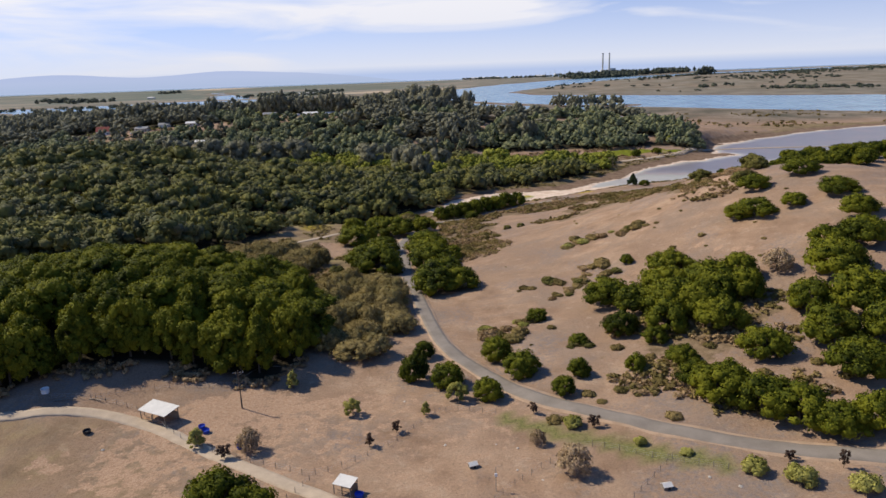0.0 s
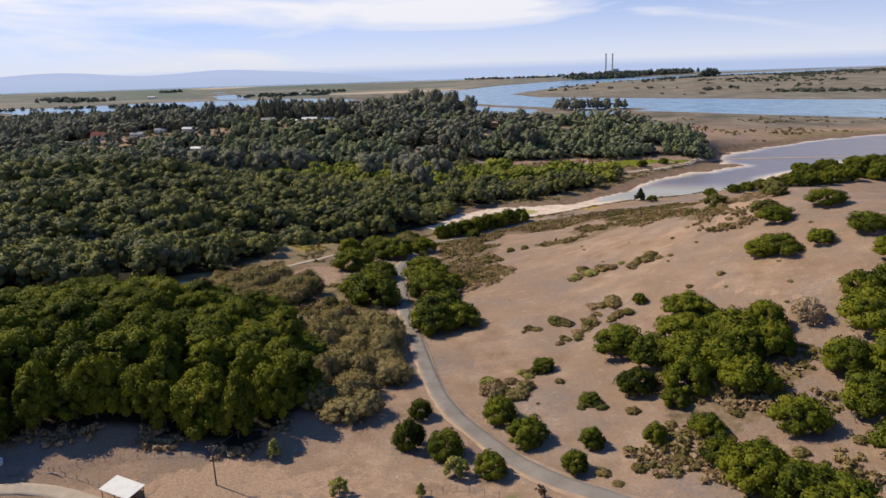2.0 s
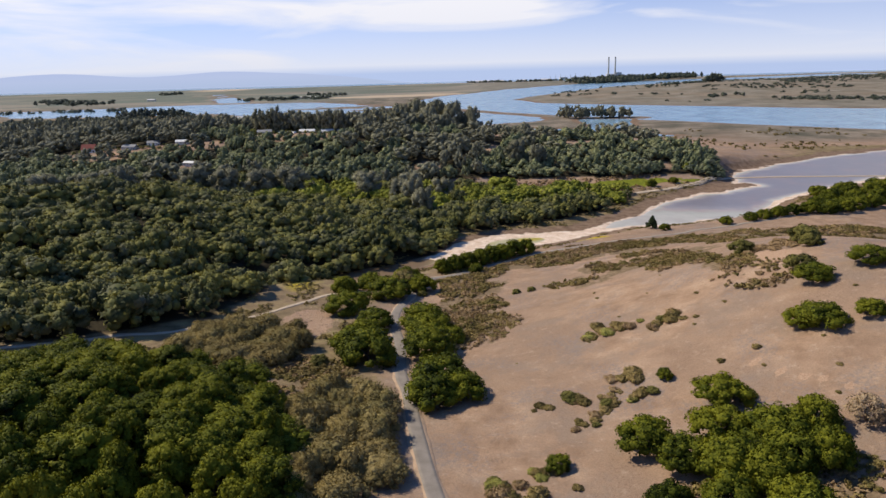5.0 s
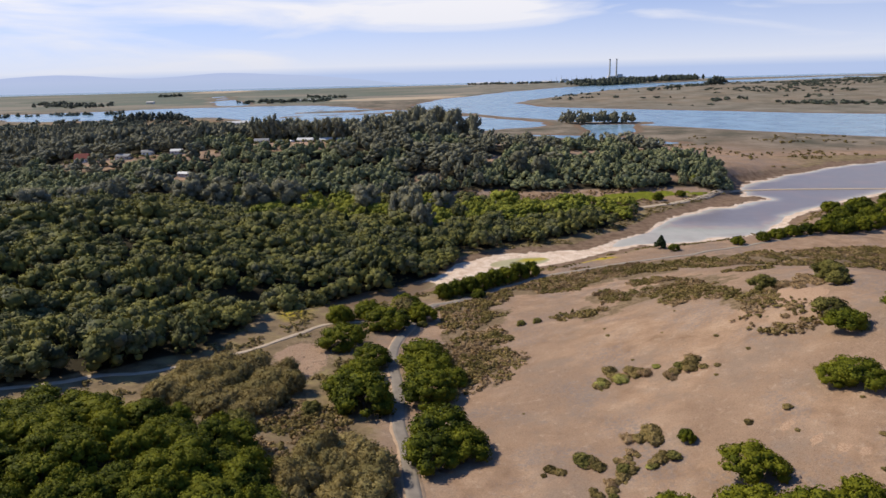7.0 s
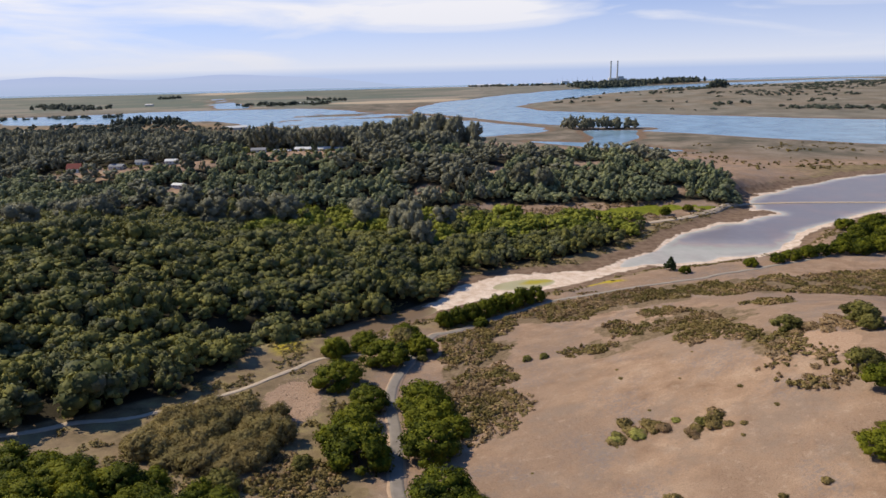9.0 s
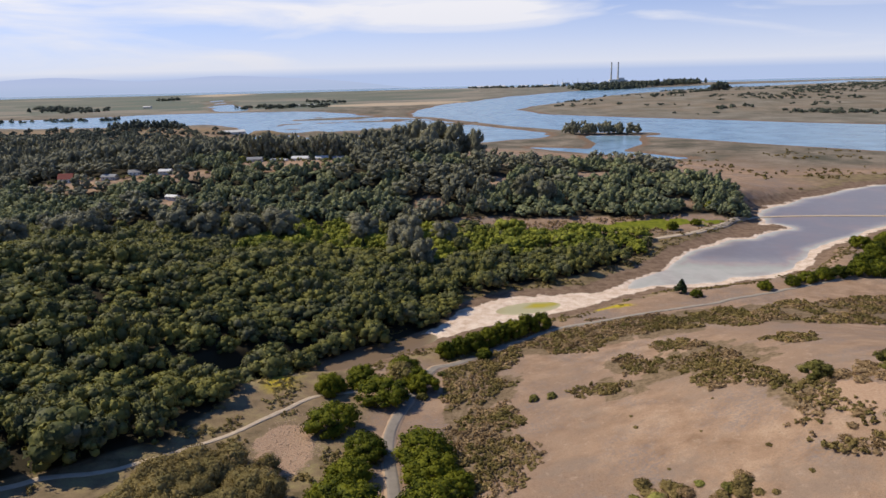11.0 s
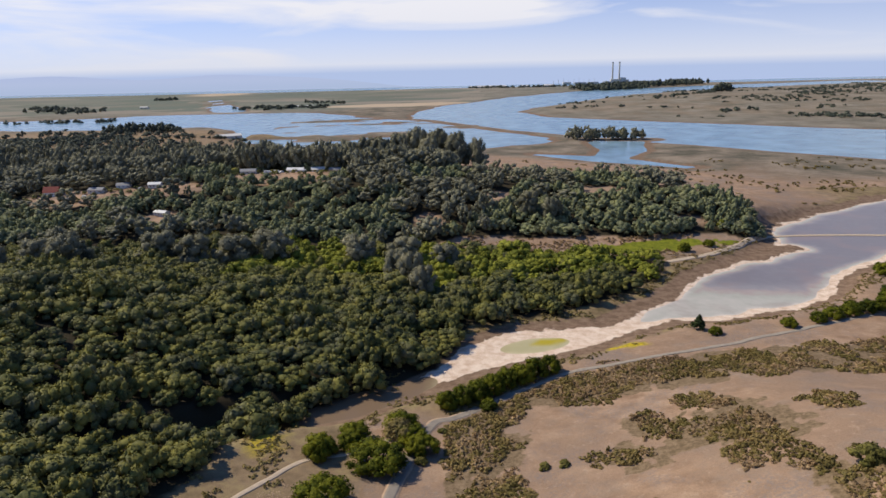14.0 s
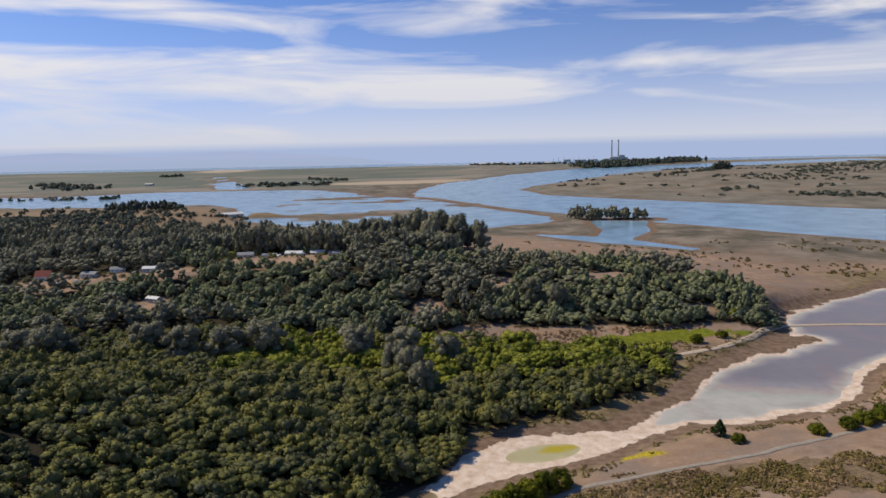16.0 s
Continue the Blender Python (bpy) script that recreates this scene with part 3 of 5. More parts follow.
def lagoon_sheet():
    gx, gy = grid_line((-140, 330, 4), (330, 1400, 16)), np.arange(380, 905, 4.0)
    X, Y = np.meshgrid(gx, gy)
    idx = np.arange(X.size).reshape(X.shape)
    quads = np.stack([idx[:-1, :-1], idx[:-1, 1:], idx[1:, 1:], idx[1:, :-1]], -1).reshape(-1, 4)
    me = mesh_of("lagoon_water", np.stack([X, Y, 0 * X], -1).reshape(-1, 3), quads, BRINE, True)
    a = me.attributes.new("depth", "FLOAT", "POINT")
    a.data.foreach_set("value", np.clip(np.minimum(-relief(X, Y) * 1.2, 0.16 + 0.70 * sstep(-16, 34, Y - 550 - -0.12 * (X - 189) + fractal(X, Y, 40.0) * 16)) + fractal(X, Y, 30.0) * 0.12, 0, 1).astype(np.float32).ravel())
    a = me.attributes.new("algae", "FLOAT", "POINT")
    a.data.foreach_set("value", np.clip(np.maximum(sstep(0, 0.5, 1 - np.hypot((X - 56) / 15, (Y - 479 - 0.2 * (X - 56)) / 5.5) + 0.6 * fractal(X, Y, 9.0)), 0.45 * (X < 95)), 0, 1).astype(np.float32).ravel())
    a = me.attributes.new("silt", "FLOAT", "POINT")
    a.data.foreach_set("value", (1 - sstep(-12, 4, X - 0.2 * (Y - 430))).astype(np.float32).ravel())
    tagged(new("lagoon_water", me), "still grey-purple shallow salt lagoon", "water", kind="structure")


lagoon_sheet()


# ---------------------------------------------------------------- roads
def smooth_line(points, step):
    p = np.array(points, float)
    p = np.vstack([2 * p[0] - p[1], p, 2 * p[-1] - p[-2]])
    out = []
    for i in range(1, len(p) - 2):
        n = max(2, int(np.hypot(*(p[i + 1] - p[i])) / step))
        for u in np.arange(n) / n:
            out.append(0.5 * (2 * p[i] + (p[i + 1] - p[i - 1]) * u + (2 * p[i - 1] - 5 * p[i] + 4 * p[i + 1] - p[i + 2]) * u ** 2
                              + (3 * p[i] - p[i - 1] - 3 * p[i + 1] + p[i + 2]) * u ** 3))
    return np.array(out + [p[-2]])


def ribbon(name, points, width, lift, mat, label, category, ragged=0.0, least=-99.0):
    """A strip laid on the ground, with a crown and edges that go down into it."""
    line = smooth_line(points, 1.5)
    side = np.gradient(line, axis=0)
    side = np.stack([side[:, 1], -side[:, 0]], 1) / np.hypot(side[:, 0], side[:, 1])[:, None]
    offs = (-0.5, -0.47, -0.25, 0.0, 0.25, 0.47, 0.5)
    wob = 1 + ragged * np.stack([fractal(line[:, 0], line[:, 1], 6.0), fractal(line[:, 0] + 50, line[:, 1], 6.0)], 1)
    verts = []
    for k, o in enumerate(offs):
        q = line + side * (o * width * wob[:, int(o > 0)])[:, None]
        z = np.max([relief(q[:, 0] + dx, q[:, 1] + dy) for dx, dy in ((0, 0), (1.2, 0), (-1.2, 0), (0, 1.2), (0, -1.2))], axis=0)
        verts.append(np.column_stack([q, np.maximum(z, least) + (lift if 0 < k < 6 else -0.25)]))
    verts = np.stack(verts, 1)
    n, m = verts.shape[:2]
    idx = np.arange(n * m).reshape(n, m)
    quads = np.stack([idx[:-1, :-1], idx[:-1, 1:], idx[1:, 1:], idx[1:, :-1]], -1).reshape(-1, 4)
    return tagged(new(name, mesh_of(name, verts.reshape(-1, 3), quads, mat, True)), label, category, kind="structure")


ROAD = ((104, 90), (90, 95.5), (74.1, 101.6), (60.9, 107.2), (44.1, 116.7), (30.2, 128), (19.7, 136.9), (11.8, 148.4), (1.4, 168.7), (-3.2, 185.7), (-8.1, 214.9), (-11.2, 239),
        (-14.2, 254), (-16.5, 284), (-20.8, 318), (-17.6, 344.5), (-6.5, 385), (4, 392), (30, 413), (57.9, 431), (83, 436.5), (127, 446.7), (176, 463), (236, 482))
TRAIL = ((-175, 268), (-136.6, 282), (-125, 289.5), (-108.7, 295), (-93.7, 307), (-77.6, 321.6), (-66.3, 338), (-53.3, 355.5), (-37, 362), (-22, 374))
TRACK = ((-130, 131), (-97, 132.8), (-87, 134.8), (-76.4, 135), (-62, 129.5), (-43.5, 116.7), (-30.6, 107.7), (-22.4, 102), (-8, 90))
for name, width, lift, mat, label, points, cat, rag in (
        ("verge", 5.8, 0.05, VERGE, "bare earth shoulders beside the paved road", ROAD[:19], "verge", 0.5),
        ("road", 4.3, 0.10, ASPHALT, "narrow grey asphalt road winding past the hill", ROAD[:19], "road", 0.06),
        ("shore_track", 3.2, 0.06, WORN, "faint bare-earth track along the shore", ROAD[18:], "track", 0.6),
        ("trail", 2.2, 0.08, GRAVEL, "pale gravel trail along the wood's edge", TRAIL, "path", 0.25),
        ("dirt_track", 3.2, 0.08, GRAVEL, "pale dirt track past the shelter", TRACK, "track", 0.3)):
    ribbon(name, points, width, lift, mat, label, cat, rag)

# ---------------------------------------------------------------- trees
ICO = ((0, 0, 1), (0.894, 0, 0.447), (0.276, 0.851, 0.447), (-0.724, 0.526, 0.447), (-0.724, -0.526, 0.447), (0.276, -0.851, 0.447),
       (0.724, 0.526, -0.447), (-0.276, 0.851, -0.447), (-0.894, 0, -0.447), (-0.276, -0.851, -0.447), (0.724, -0.526, -0.447), (0, 0, -1))
ICO_F = [(0, i, i % 5 + 1) for i in range(1, 6)] + [(11, (i % 5) + 6, i + 5) for i in range(1, 6)]
for i in range(1, 6):
    j = i % 5 + 1
    ICO_F += [(i, i + 5, j), (j, i + 5, j + 5)]
ICO, ICO_F = np.array(ICO), np.array(ICO_F)


def finer(v, f):
    v, made, out = [tuple(p) for p in v], {}, []

    def mid(a, b):
        k = (min(a, b), max(a, b))
        if k not in made:
            p = (np.array(v[a]) + np.array(v[b])) / 2
            v.append(tuple(p / np.linalg.norm(p)))
            made[k] = len(v) - 1
        return made[k]
    for a, b, c in f:
        ab, bc, ca = mid(a, b), mid(b, c), mid(c, a)
        out += [(a, ab, ca), (b, bc, ab), (c, ca, bc), (ab, bc, ca)]
    return np.array(v), np.array(out)


ICO2, ICO2_F = finer(ICO, ICO_F)


def unit(v):
    return v / np.maximum(np.linalg.norm(v, axis=1), 1e-6)[:, None]


def leaves_on(rng, centres, radii, count, size, squash, heart, round_off):
    """Small leaf sprays, a triangle each, scattered over rounded clumps: verts, triangles, soft normals."""
    k = rng.choice(len(centres), count, p=radii ** 2 / np.sum(radii ** 2))
    d = unit(rng.normal(size=(count, 3)))
    d[:, 2] = np.where(d[:, 2] < -0.35, -d[:, 2], d[:, 2])
    p = centres[k] + d * radii[k][:, None] * np.array((1, 1, squash)) * rng.uniform(0.84, 1.14, (count, 1))
    soft = unit((1 - round_off) * d + round_off * unit(p - heart) + rng.normal(size=(count, 3)) * 0.22)
    n = unit(soft + rng.normal(size=(count, 3)) * 0.40)
    a = unit(np.cross(n, rng.normal(size=(count, 3))))
    b = np.cross(n, a)
    s = size * rng.uniform(0.55, 1.4, (count, 1))
    v = np.stack([p - a * s - b * s * 0.6, p + a * s - b * s * 0.5, p + b * s * 1.1 + n * s * 0.3], 1)
    return v.reshape(-1, 3), np.arange(count * 3).reshape(-1, 3), np.repeat(soft, 3, axis=0)


def crown(seed, clumps, leaf_count, leaf, body=(ICO, ICO_F), shape="oak", fill=0.90, aspect=1.3, size=1.0, round_off=0.28):
    """A crown of unit radius and unit height above its base: verts, triangles and normals."""
    rng = np.random.RandomState(seed)
    cs, rs = [], []
    for i in range(clumps):
        u, w = (i + 0.5) / clumps, i * 2.39996 + rng.uniform(-0.4, 0.4)
        if shape == "oak":
            # clumps over a lopsided dome, the lowest near the ground
            up = 1 - 1.36 * u
            out = math.sqrt(max(0.0, 1 - up * up)) if up > 0 else 1.0
            reach = rng.uniform(0.52, 0.84) * (1 + 0.12 * math.sin(w * 2 + seed))
            ring, h = out * reach, 0.34 + max(up, -0.36) * rng.uniform(0.38, 0.50)
            r = rng.uniform(0.16, 0.36) * size
        elif shape == "gum":
            h = 0.25 + 0.65 * u
            ring = rng.uniform(0.15, 0.85) * (0.4 + 0.9 * math.sin(math.pi * min(0.97, u * 0.8 + 0.12)))
            r = rng.uniform(0.17, 0.32) * size
        elif shape == "cone":
            h = 0.12 + 0.80 * u
            ring = (1 - u) * rng.uniform(0.45, 0.85)
            r = 0.10 + 0.20 * (1 - u)
        else:
            ring, h, r = math.sqrt(u) * 0.72, 0.42 - 0.22 * u + rng.uniform(-0.12, 0.12), rng.uniform(0.22, 0.38)
        cs.append((ring * math.cos(w), ring * math.sin(w), h))
        rs.append(r)
    cs, rs = np.array(cs) * np.array((1, 1, aspect)), np.array(rs)
    heart = np.array((0, 0, (0.22 if shape in ("oak", "round") else 0.45) * aspect))
    vs, fs, ns, base = [], [], [], 0
    bv, bf = body
    for c, r in zip(cs, rs):
        bump = 1 + rng.uniform(-0.16, 0.16, (len(bv), 1))
        vs.append(c + bv * bump * r * fill * np.array((1, 1, 0.85)))
        ns.append(unit((1 - round_off) * bv + round_off * unit(vs[-1] - heart)))
        fs.append(bf + base)
        base += len(bv)
    lv, lf, ln = leaves_on(rng, cs, rs, leaf_count, leaf, 0.85, heart, round_off)
    n = unit(np.vstack(ns + [ln]) * np.array((1, 1, aspect)))
    return np.vstack(vs + [lv]) * np.array((1, 1, 1 / aspect)), np.vstack(fs + [lf + base]), n


def tube(points, radii, sides=6):
    """A tapered limb: verts and triangles."""
    vs, fs = [], []
    for i, (p, r) in enumerate(zip(points, radii)):
        for k in range(sides):
            w = 2 * math.pi * k / sides
            vs.append((p[0] + r * math.cos(w), p[1] + r * math.sin(w), p[2]))
            if i:
                a, b = (i - 1) * sides + k, (i - 1) * sides + (k + 1) % sides
                fs += [(a, b, b + sides), (a, b + sides, a + sides)]
    return np.array(vs), np.array(fs)


def trunk(seed, lean=0.1, limbs=5, spread=0.55, top=0.55, thick=0.055):
    rng = np.random.RandomState(seed)
    fork = (rng.uniform(-lean, lean), rng.uniform(-lean, lean), top * 0.45)
    parts = [tube([(0, 0, -0.08), (fork[0] * 0.4, fork[1] * 0.4, fork[2] * 0.5), fork], [thick * 1.3, thick, thick * 0.8], 7)]
    for k in range(limbs):
        w, s = 2 * math.pi * k / limbs + rng.uniform(-0.4, 0.4), spread * rng.uniform(0.7, 1.1)
        tip = (fork[0] + s * math.cos(w), fork[1] + s * math.sin(w), top * rng.uniform(0.9, 1.3))
        mid = ((fork[0] * 1.1 + tip[0]) / 2, (fork[1] * 1.1 + tip[1]) / 2, (fork[2] * 0.7 + tip[2] * 1.2) / 2)
        parts.append(tube([fork, mid, tip], [thick * 0.6, thick * 0.4, thick * 0.12], 5))
    vs, fs, base = [], [], 0
    for v, f in parts:
        vs.append(v), fs.append(f + base)
        base += len(v)
    return np.vstack(vs), np.vstack(fs)


def tree_kind(seed, mat, clumps, count, leaf, shape="oak", body=(ICO, ICO_F), fill=0.9, aspect=1.3, size=1.0, trunk_args=None):
    """Crown and trunk meshes of one tree, of unit size."""
    c = crown(seed, clumps, count, leaf, body, shape, fill, aspect, size)
    t = trunk(seed, **(trunk_args or {}))
    return mesh_of("crown", c[0], c[1], mat, True, c[2]), mesh_of("trunk", *t, BARK, True)


def ground_at(x, y):
    return float(relief(np.array([x]), np.array([y]))[0])


def plant(name, kind, x, y, r, h, label, category, group, turn, sink=0.0):
    """One tree or shrub as a thing of its own."""
    root = new(name)
    root.matrix_basis = Matrix.Translation((x, y, ground_at(x, y) - sink)) @ Matrix.Rotation(turn, 4, "Z")
    for pn, me in zip(("crown", "trunk"), kind):
        ob = new(pn, me)
        ob.parent = root
        ob.scale = (r, r, h)
    return tagged(root, label, category, group)


def wood(name, kinds, spots, mat, label, category):
    """Many trees past counting, as one mesh. spots: rows of x, y, radius, height."""
    rng = np.random.RandomState(len(spots))
    pick = rng.randint(0, len(kinds), len(spots))
    turn = rng.uniform(0, 6.283, len(spots))
    z = relief(spots[:, 0], spots[:, 1])
    vs, fs, ns, base = [], [], [], 0
    for k, (v, f, n) in enumerate(kinds):
        sel = np.where(pick == k)[0]
        if not len(sel):
            continue
        c, s = np.cos(turn[sel])[:, None], np.sin(turn[sel])[:, None]
        r, h = spots[sel, 2][:, None], spots[sel, 3][:, None]
        x = (v[None, :, 0] * c - v[None, :, 1] * s) * r + spots[sel, 0][:, None]
        y = (v[None, :, 0] * s + v[None, :, 1] * c) * r + spots[sel, 1][:, None]
        vs.append(np.stack([x, y, v[None, :, 2] * h + z[sel][:, None]], -1).reshape(-1, 3))
        ns.append(np.stack([n[None, :, 0] * c - n[None, :, 1] * s, n[None, :, 0] * s + n[None, :, 1] * c, n[None, :, 2] * r / h], -1).reshape(-1, 3))
        fs.append((f[None] + (np.arange(len(sel)) * len(v))[:, None, None] + base).reshape(-1, 3))
        base += len(sel) * len(v)
    me = mesh_of(name, np.vstack(vs), np.vstack(fs), mat, True, unit(np.vstack(ns)))
    return tagged(new(name, me), label, category, kind="stuff")


def scatter(seed, x0, x1, y0, y1, gap, keep):
    """Jittered rows of spots where keep(x, y) is true."""
    rng = np.random.RandomState(seed)
    X, Y = np.meshgrid(np.arange(x0, x1, gap), np.arange(y0, y1, gap * 0.87))
    X = X + (np.arange(X.shape[0]) % 2)[:, None] * gap / 2
    X, Y = X + rng.uniform(-0.42, 0.42, X.shape) * gap, Y + rng.uniform(-0.42, 0.42, Y.shape) * gap
    ok = keep(X, Y)
    return X[ok], Y[ok], rng


def spots_of(X, Y, rng, r, h):
    return np.column_stack([X, Y, rng.uniform(*r, len(X)), rng.uniform(*h, len(X))])


OAKS = [tree_kind(s, OAK, 34, 3200, 0.039, size=0.95, fill=0.79) for s in (1, 2, 3, 4)]
TALL_OAKS = [tree_kind(s, OAK, 40, 3200, 0.041, aspect=2.1, size=0.98, fill=0.76) for s in (101, 102, 103, 104)]

# the wood on the western hill
mid_kinds = [crown(s, 16, 520, 0.058, aspect=1.4, size=1.12, fill=0.86) for s in (21, 22, 23, 24, 28)]
far_kinds = [crown(s, 6, 60, 0.15, aspect=1.45, size=1.35, fill=0.92) for s in (31, 32, 33)]
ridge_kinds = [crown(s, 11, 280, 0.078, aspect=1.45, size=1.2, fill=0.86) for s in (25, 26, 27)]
tiny_kinds = [crown(s, 3, 30, 0.26, aspect=1.0, size=1.9, fill=0.85) for s in (35, 36, 37)]
gum_kinds = [crown(s, 20, 380, 0.060, shape="gum", aspect=2.0, fill=0.86, size=1.15) for s in (41, 42, 43)]
X, Y, rng = scatter(61, -420, 175, 225, 665, 11.2, lambda x, y: inside(WOODS_WEST, x, y) & (np.abs(x) < 40 + y * 0.75))
sw = spots_of(X, Y, rng, (4.8, 10.0), (6.5, 14.0))
sw[:, 2] *= (1 + 0.7 * fractal(X, Y, 30.0)) * np.where(rng.uniform(0, 1, len(X)) < 0.14, 1.35, 1.0)
sw[:, 3] = (0.45 * sw[:, 3] + 0.75 * sw[:, 2]) * (1 + 1.5 * fractal(X + 70, Y, 34.0))
young = (Y + fractal(X, Y, 40.0) * 90 > 578 - 0.05 * X) & (X > -150) & (rng.uniform(0, 1, len(X)) < 0.72)
wood("oak_woodland", mid_kinds, sw[~young], HAZY_OAK, "dense dark green coast live oak woodland", "woodland")
wood("willow_woodland", mid_kinds, sw[young], YOUNG, "yellow-green trees at the upper edge of the oak wood", "woodland")
# A treeless band near y 662 bares the dark ground for the shaded ravine.
X, Y, rng = scatter(62, -700, 280, 640, 1240, 11.0, lambda x, y: inside(WOODS_RIDGE, x, y) & (open_ground(x, y) > 1.1) & (glade(x, y) > 1.0) & ((x > -90) | (np.abs(y - 662 - fractal(x, y, 50.0) * 50) > 17)) & (np.abs(x) < 60 + y * 0.72) & ((y < 930) | (LATTICE[(x * 7).astype(int) % 256, (y * 7).astype(int) % 256] < 0.6)))
tall = fractal(X, Y, 120.0) + 0.25 * sstep(850, 920, Y) * (X < 60) + 0.12 * (Y < 700) * (X < -110) > 0.03
sp = spots_of(X, Y, rng, (3.6, 9.6), (6.0, 14.0))
wood("ridge_woodland", ridge_kinds, sp[~tall], HAZY_RIDGE_LEAF, "dark oak woodland along the far ridge", "woodland")
sg = sp[tall][::2] * np.array((1, 1, 1.3, 2.1))
sg[:, 3] *= 0.72 + 0.58 * sstep(840, 900, sg[:, 1])
belt_x, belt_y, rng = scatter(65, -560, 10, 868, 975, 12.5, lambda x, y: (np.abs(y - 905 - 0.05 * (x + 200) - fractal(x, 0 * y, 90.0) * 40) < 40) & (open_ground(x, y) > 1.05) & (fractal(x + 30, y, 34.0) > -0.16))
belt = spots_of(belt_x, belt_y, rng, (7.0, 12.0), (21.0, 31.0))
belt[:, 3] *= 1 + 0.5 * fractal(belt_x, belt_y, 50.0)
sg = np.vstack([sg[sg[:, 1] < 860], sg[sg[:, 1] > 985], belt])
wood("eucalyptus_grove", gum_kinds, sg, GUM, "tall grey-green eucalyptus grove behind the houses", "woodland")
# the wood on the near knoll
n = 0
X, Y, rng = scatter(63, -170, -20, 140, 262, 8.8, lambda x, y: inside(WOODS_KNOLL, x, y) & ~inside(WILLOWS, x, y))
for x, y in zip(X, Y):
    plant("oak_tree", TALL_OAKS[n % 4], x, y, rng.uniform(4.8, 8.0) * (0.78 + 0.22 * float(sstep(158, 176, y))), rng.uniform(8.5, 12.5) + 5.5 * float(1 - sstep(158, 196, y)), "dark green coast live oak in a dense knoll wood", "tree", "oaks on the knoll", rng.uniform(0, 6.28), 0.3)
    n += 1

for x, y in ((-104, 145), (-97, 149), (-90, 154), (-83, 157), (-76, 159), (-69, 158), (-63, 156), (-57, 156), (-51, 155), (-46, 157), (-41, 164), (-39, 172), (-41, 181), (-42, 192)):
    plant("oak_tree", TALL_OAKS[rng.randint(4)], x, y, rng.uniform(4.0, 5.6), rng.uniform(11, 17), "dark green coast live oak at the knoll wood's edge", "tree", "oaks on the knoll", rng.uniform(0, 6.28), 0.3)

# single oaks: x, y, crown radius, height
ROADSIDE = ((-8, 152, 3.9, 7.5), (0, 148, 4.6, 6.5), (9, 140, 3.8, 5.6), (-6, 166, 3.4, 5.0), (13, 162, 4.6, 7.0), (18, 151, 4.9, 6.2), (26, 138, 3.2, 4.6), (31, 146, 3.0, 4.8))
SLOPE = ((27, 187, 3.6, 4.2), (44, 145, 2.8, 4.4), (35, 165, 2.8, 3.2), (52, 158, 3.5, 4.6), (54, 134, 4.4, 5.8), (72, 141, 5.8, 7.6), (55, 145, 4.0, 5.0), (62, 220, 2.7, 3.6),
         (48, 190, 7.6, 9.0), (46, 167, 5.0, 7.2), (61, 172, 8.4, 10.5), (74, 180, 8.2, 9.4), (80, 170, 5.5, 9.6), (69, 158, 6.4, 8.6), (70, 201, 7.6, 8.0), (54, 180, 6.4, 8.8), (66, 168, 6.8, 9.4), (57, 163, 6.0, 8.8), (73, 171, 7.2, 9.8), (64, 187, 7.4, 9.2), (83, 182, 6.0, 8.6))
HEDGE = ((56, 127, 6.5, 8.2), (62, 121, 6.5, 8.2), (67, 116, 6.3, 7.6), (71, 110, 5.2, 7.0), (78, 110, 5.0, 7.6), (59, 130, 5.0, 7.0))
BROW = ((105, 221, 7.4, 6.6), (100, 224, 5.0, 5.4), (116, 218, 4.6, 5.0), (116, 247, 6.4, 6.6), (134, 249, 6.6, 6.4), (130, 218, 6.8, 6.0), (126, 200, 5.8, 6.8), (90, 157, 6.6, 8.6),
        (104, 171, 8.8, 11.0), (100, 153, 8.6, 11.0), (87, 142, 6.8, 8.8), (85, 127, 7.0, 9.0), (109, 185, 6.8, 7.6), (118, 183, 7.6, 8.6), (98, 138, 7.5, 9.5))
LANE = ((-42, 328, 8.5, 10.8), (-48, 362, 5.8, 7.8), (-37, 374, 5.6, 7.2), (-25, 352, 9.4, 11.2), (-26, 268, 9.2, 12.8), (-32, 277, 8.3, 11.6), (-28, 309, 6.7, 8.5), (-8, 305, 9.2, 11.2), (-5, 292, 7.8, 10.1),
        (-5, 272, 9.0, 11.9), (0, 242, 8.5, 11.9), (-3, 230, 7.6, 10.5), (-19, 381, 6.7, 9.0), (-10, 362, 5.6, 9.0), (-31, 292, 7.2, 9.0), (5, 234, 7.2, 8.7), (-14, 372, 5.6, 7.8), (3, 284, 5.6, 7.3))
SHORE = ((0, 402, 5.4, 8.5), (7, 406, 6.2, 9.6), (14, 410.5, 6.4, 10), (21, 415, 6.6, 10), (28, 420, 6.8, 10.5), (35, 425, 6.6, 10), (42, 429.5, 6.4, 10), (49, 434, 6.0, 9.6), (18, 399, 4.4, 5.4), (-12, 362, 4.4, 6.2), (-38, 368, 5.6, 6.8), (-48, 357, 4.8, 8.6), (183, 472, 4.6, 6.2))
rng = np.random.RandomState(77)
for group, label, spots in (("oaks beside the road", "rounded dark green oak beside the asphalt road", ROADSIDE), ("oaks on the slope", "rounded green oak on the dry slope", SLOPE),
                            ("hedge of oaks", "bright green oak in a row above the road", HEDGE), ("oaks on the brow", "green oak on the dry hill", BROW),
                            ("oaks along the lane", "dense green oak crowding the lane", LANE), ("oaks by the shore", "dark oak by the salt lagoon", SHORE)):
    for x, y, r, h in spots:
        r = r * (1.22 if spots is LANE else 1.0)
        plant("oak_tree", OAKS[rng.randint(4)], x, y, r, h, label, "tree", group, rng.uniform(0, 6.28), 0.25)

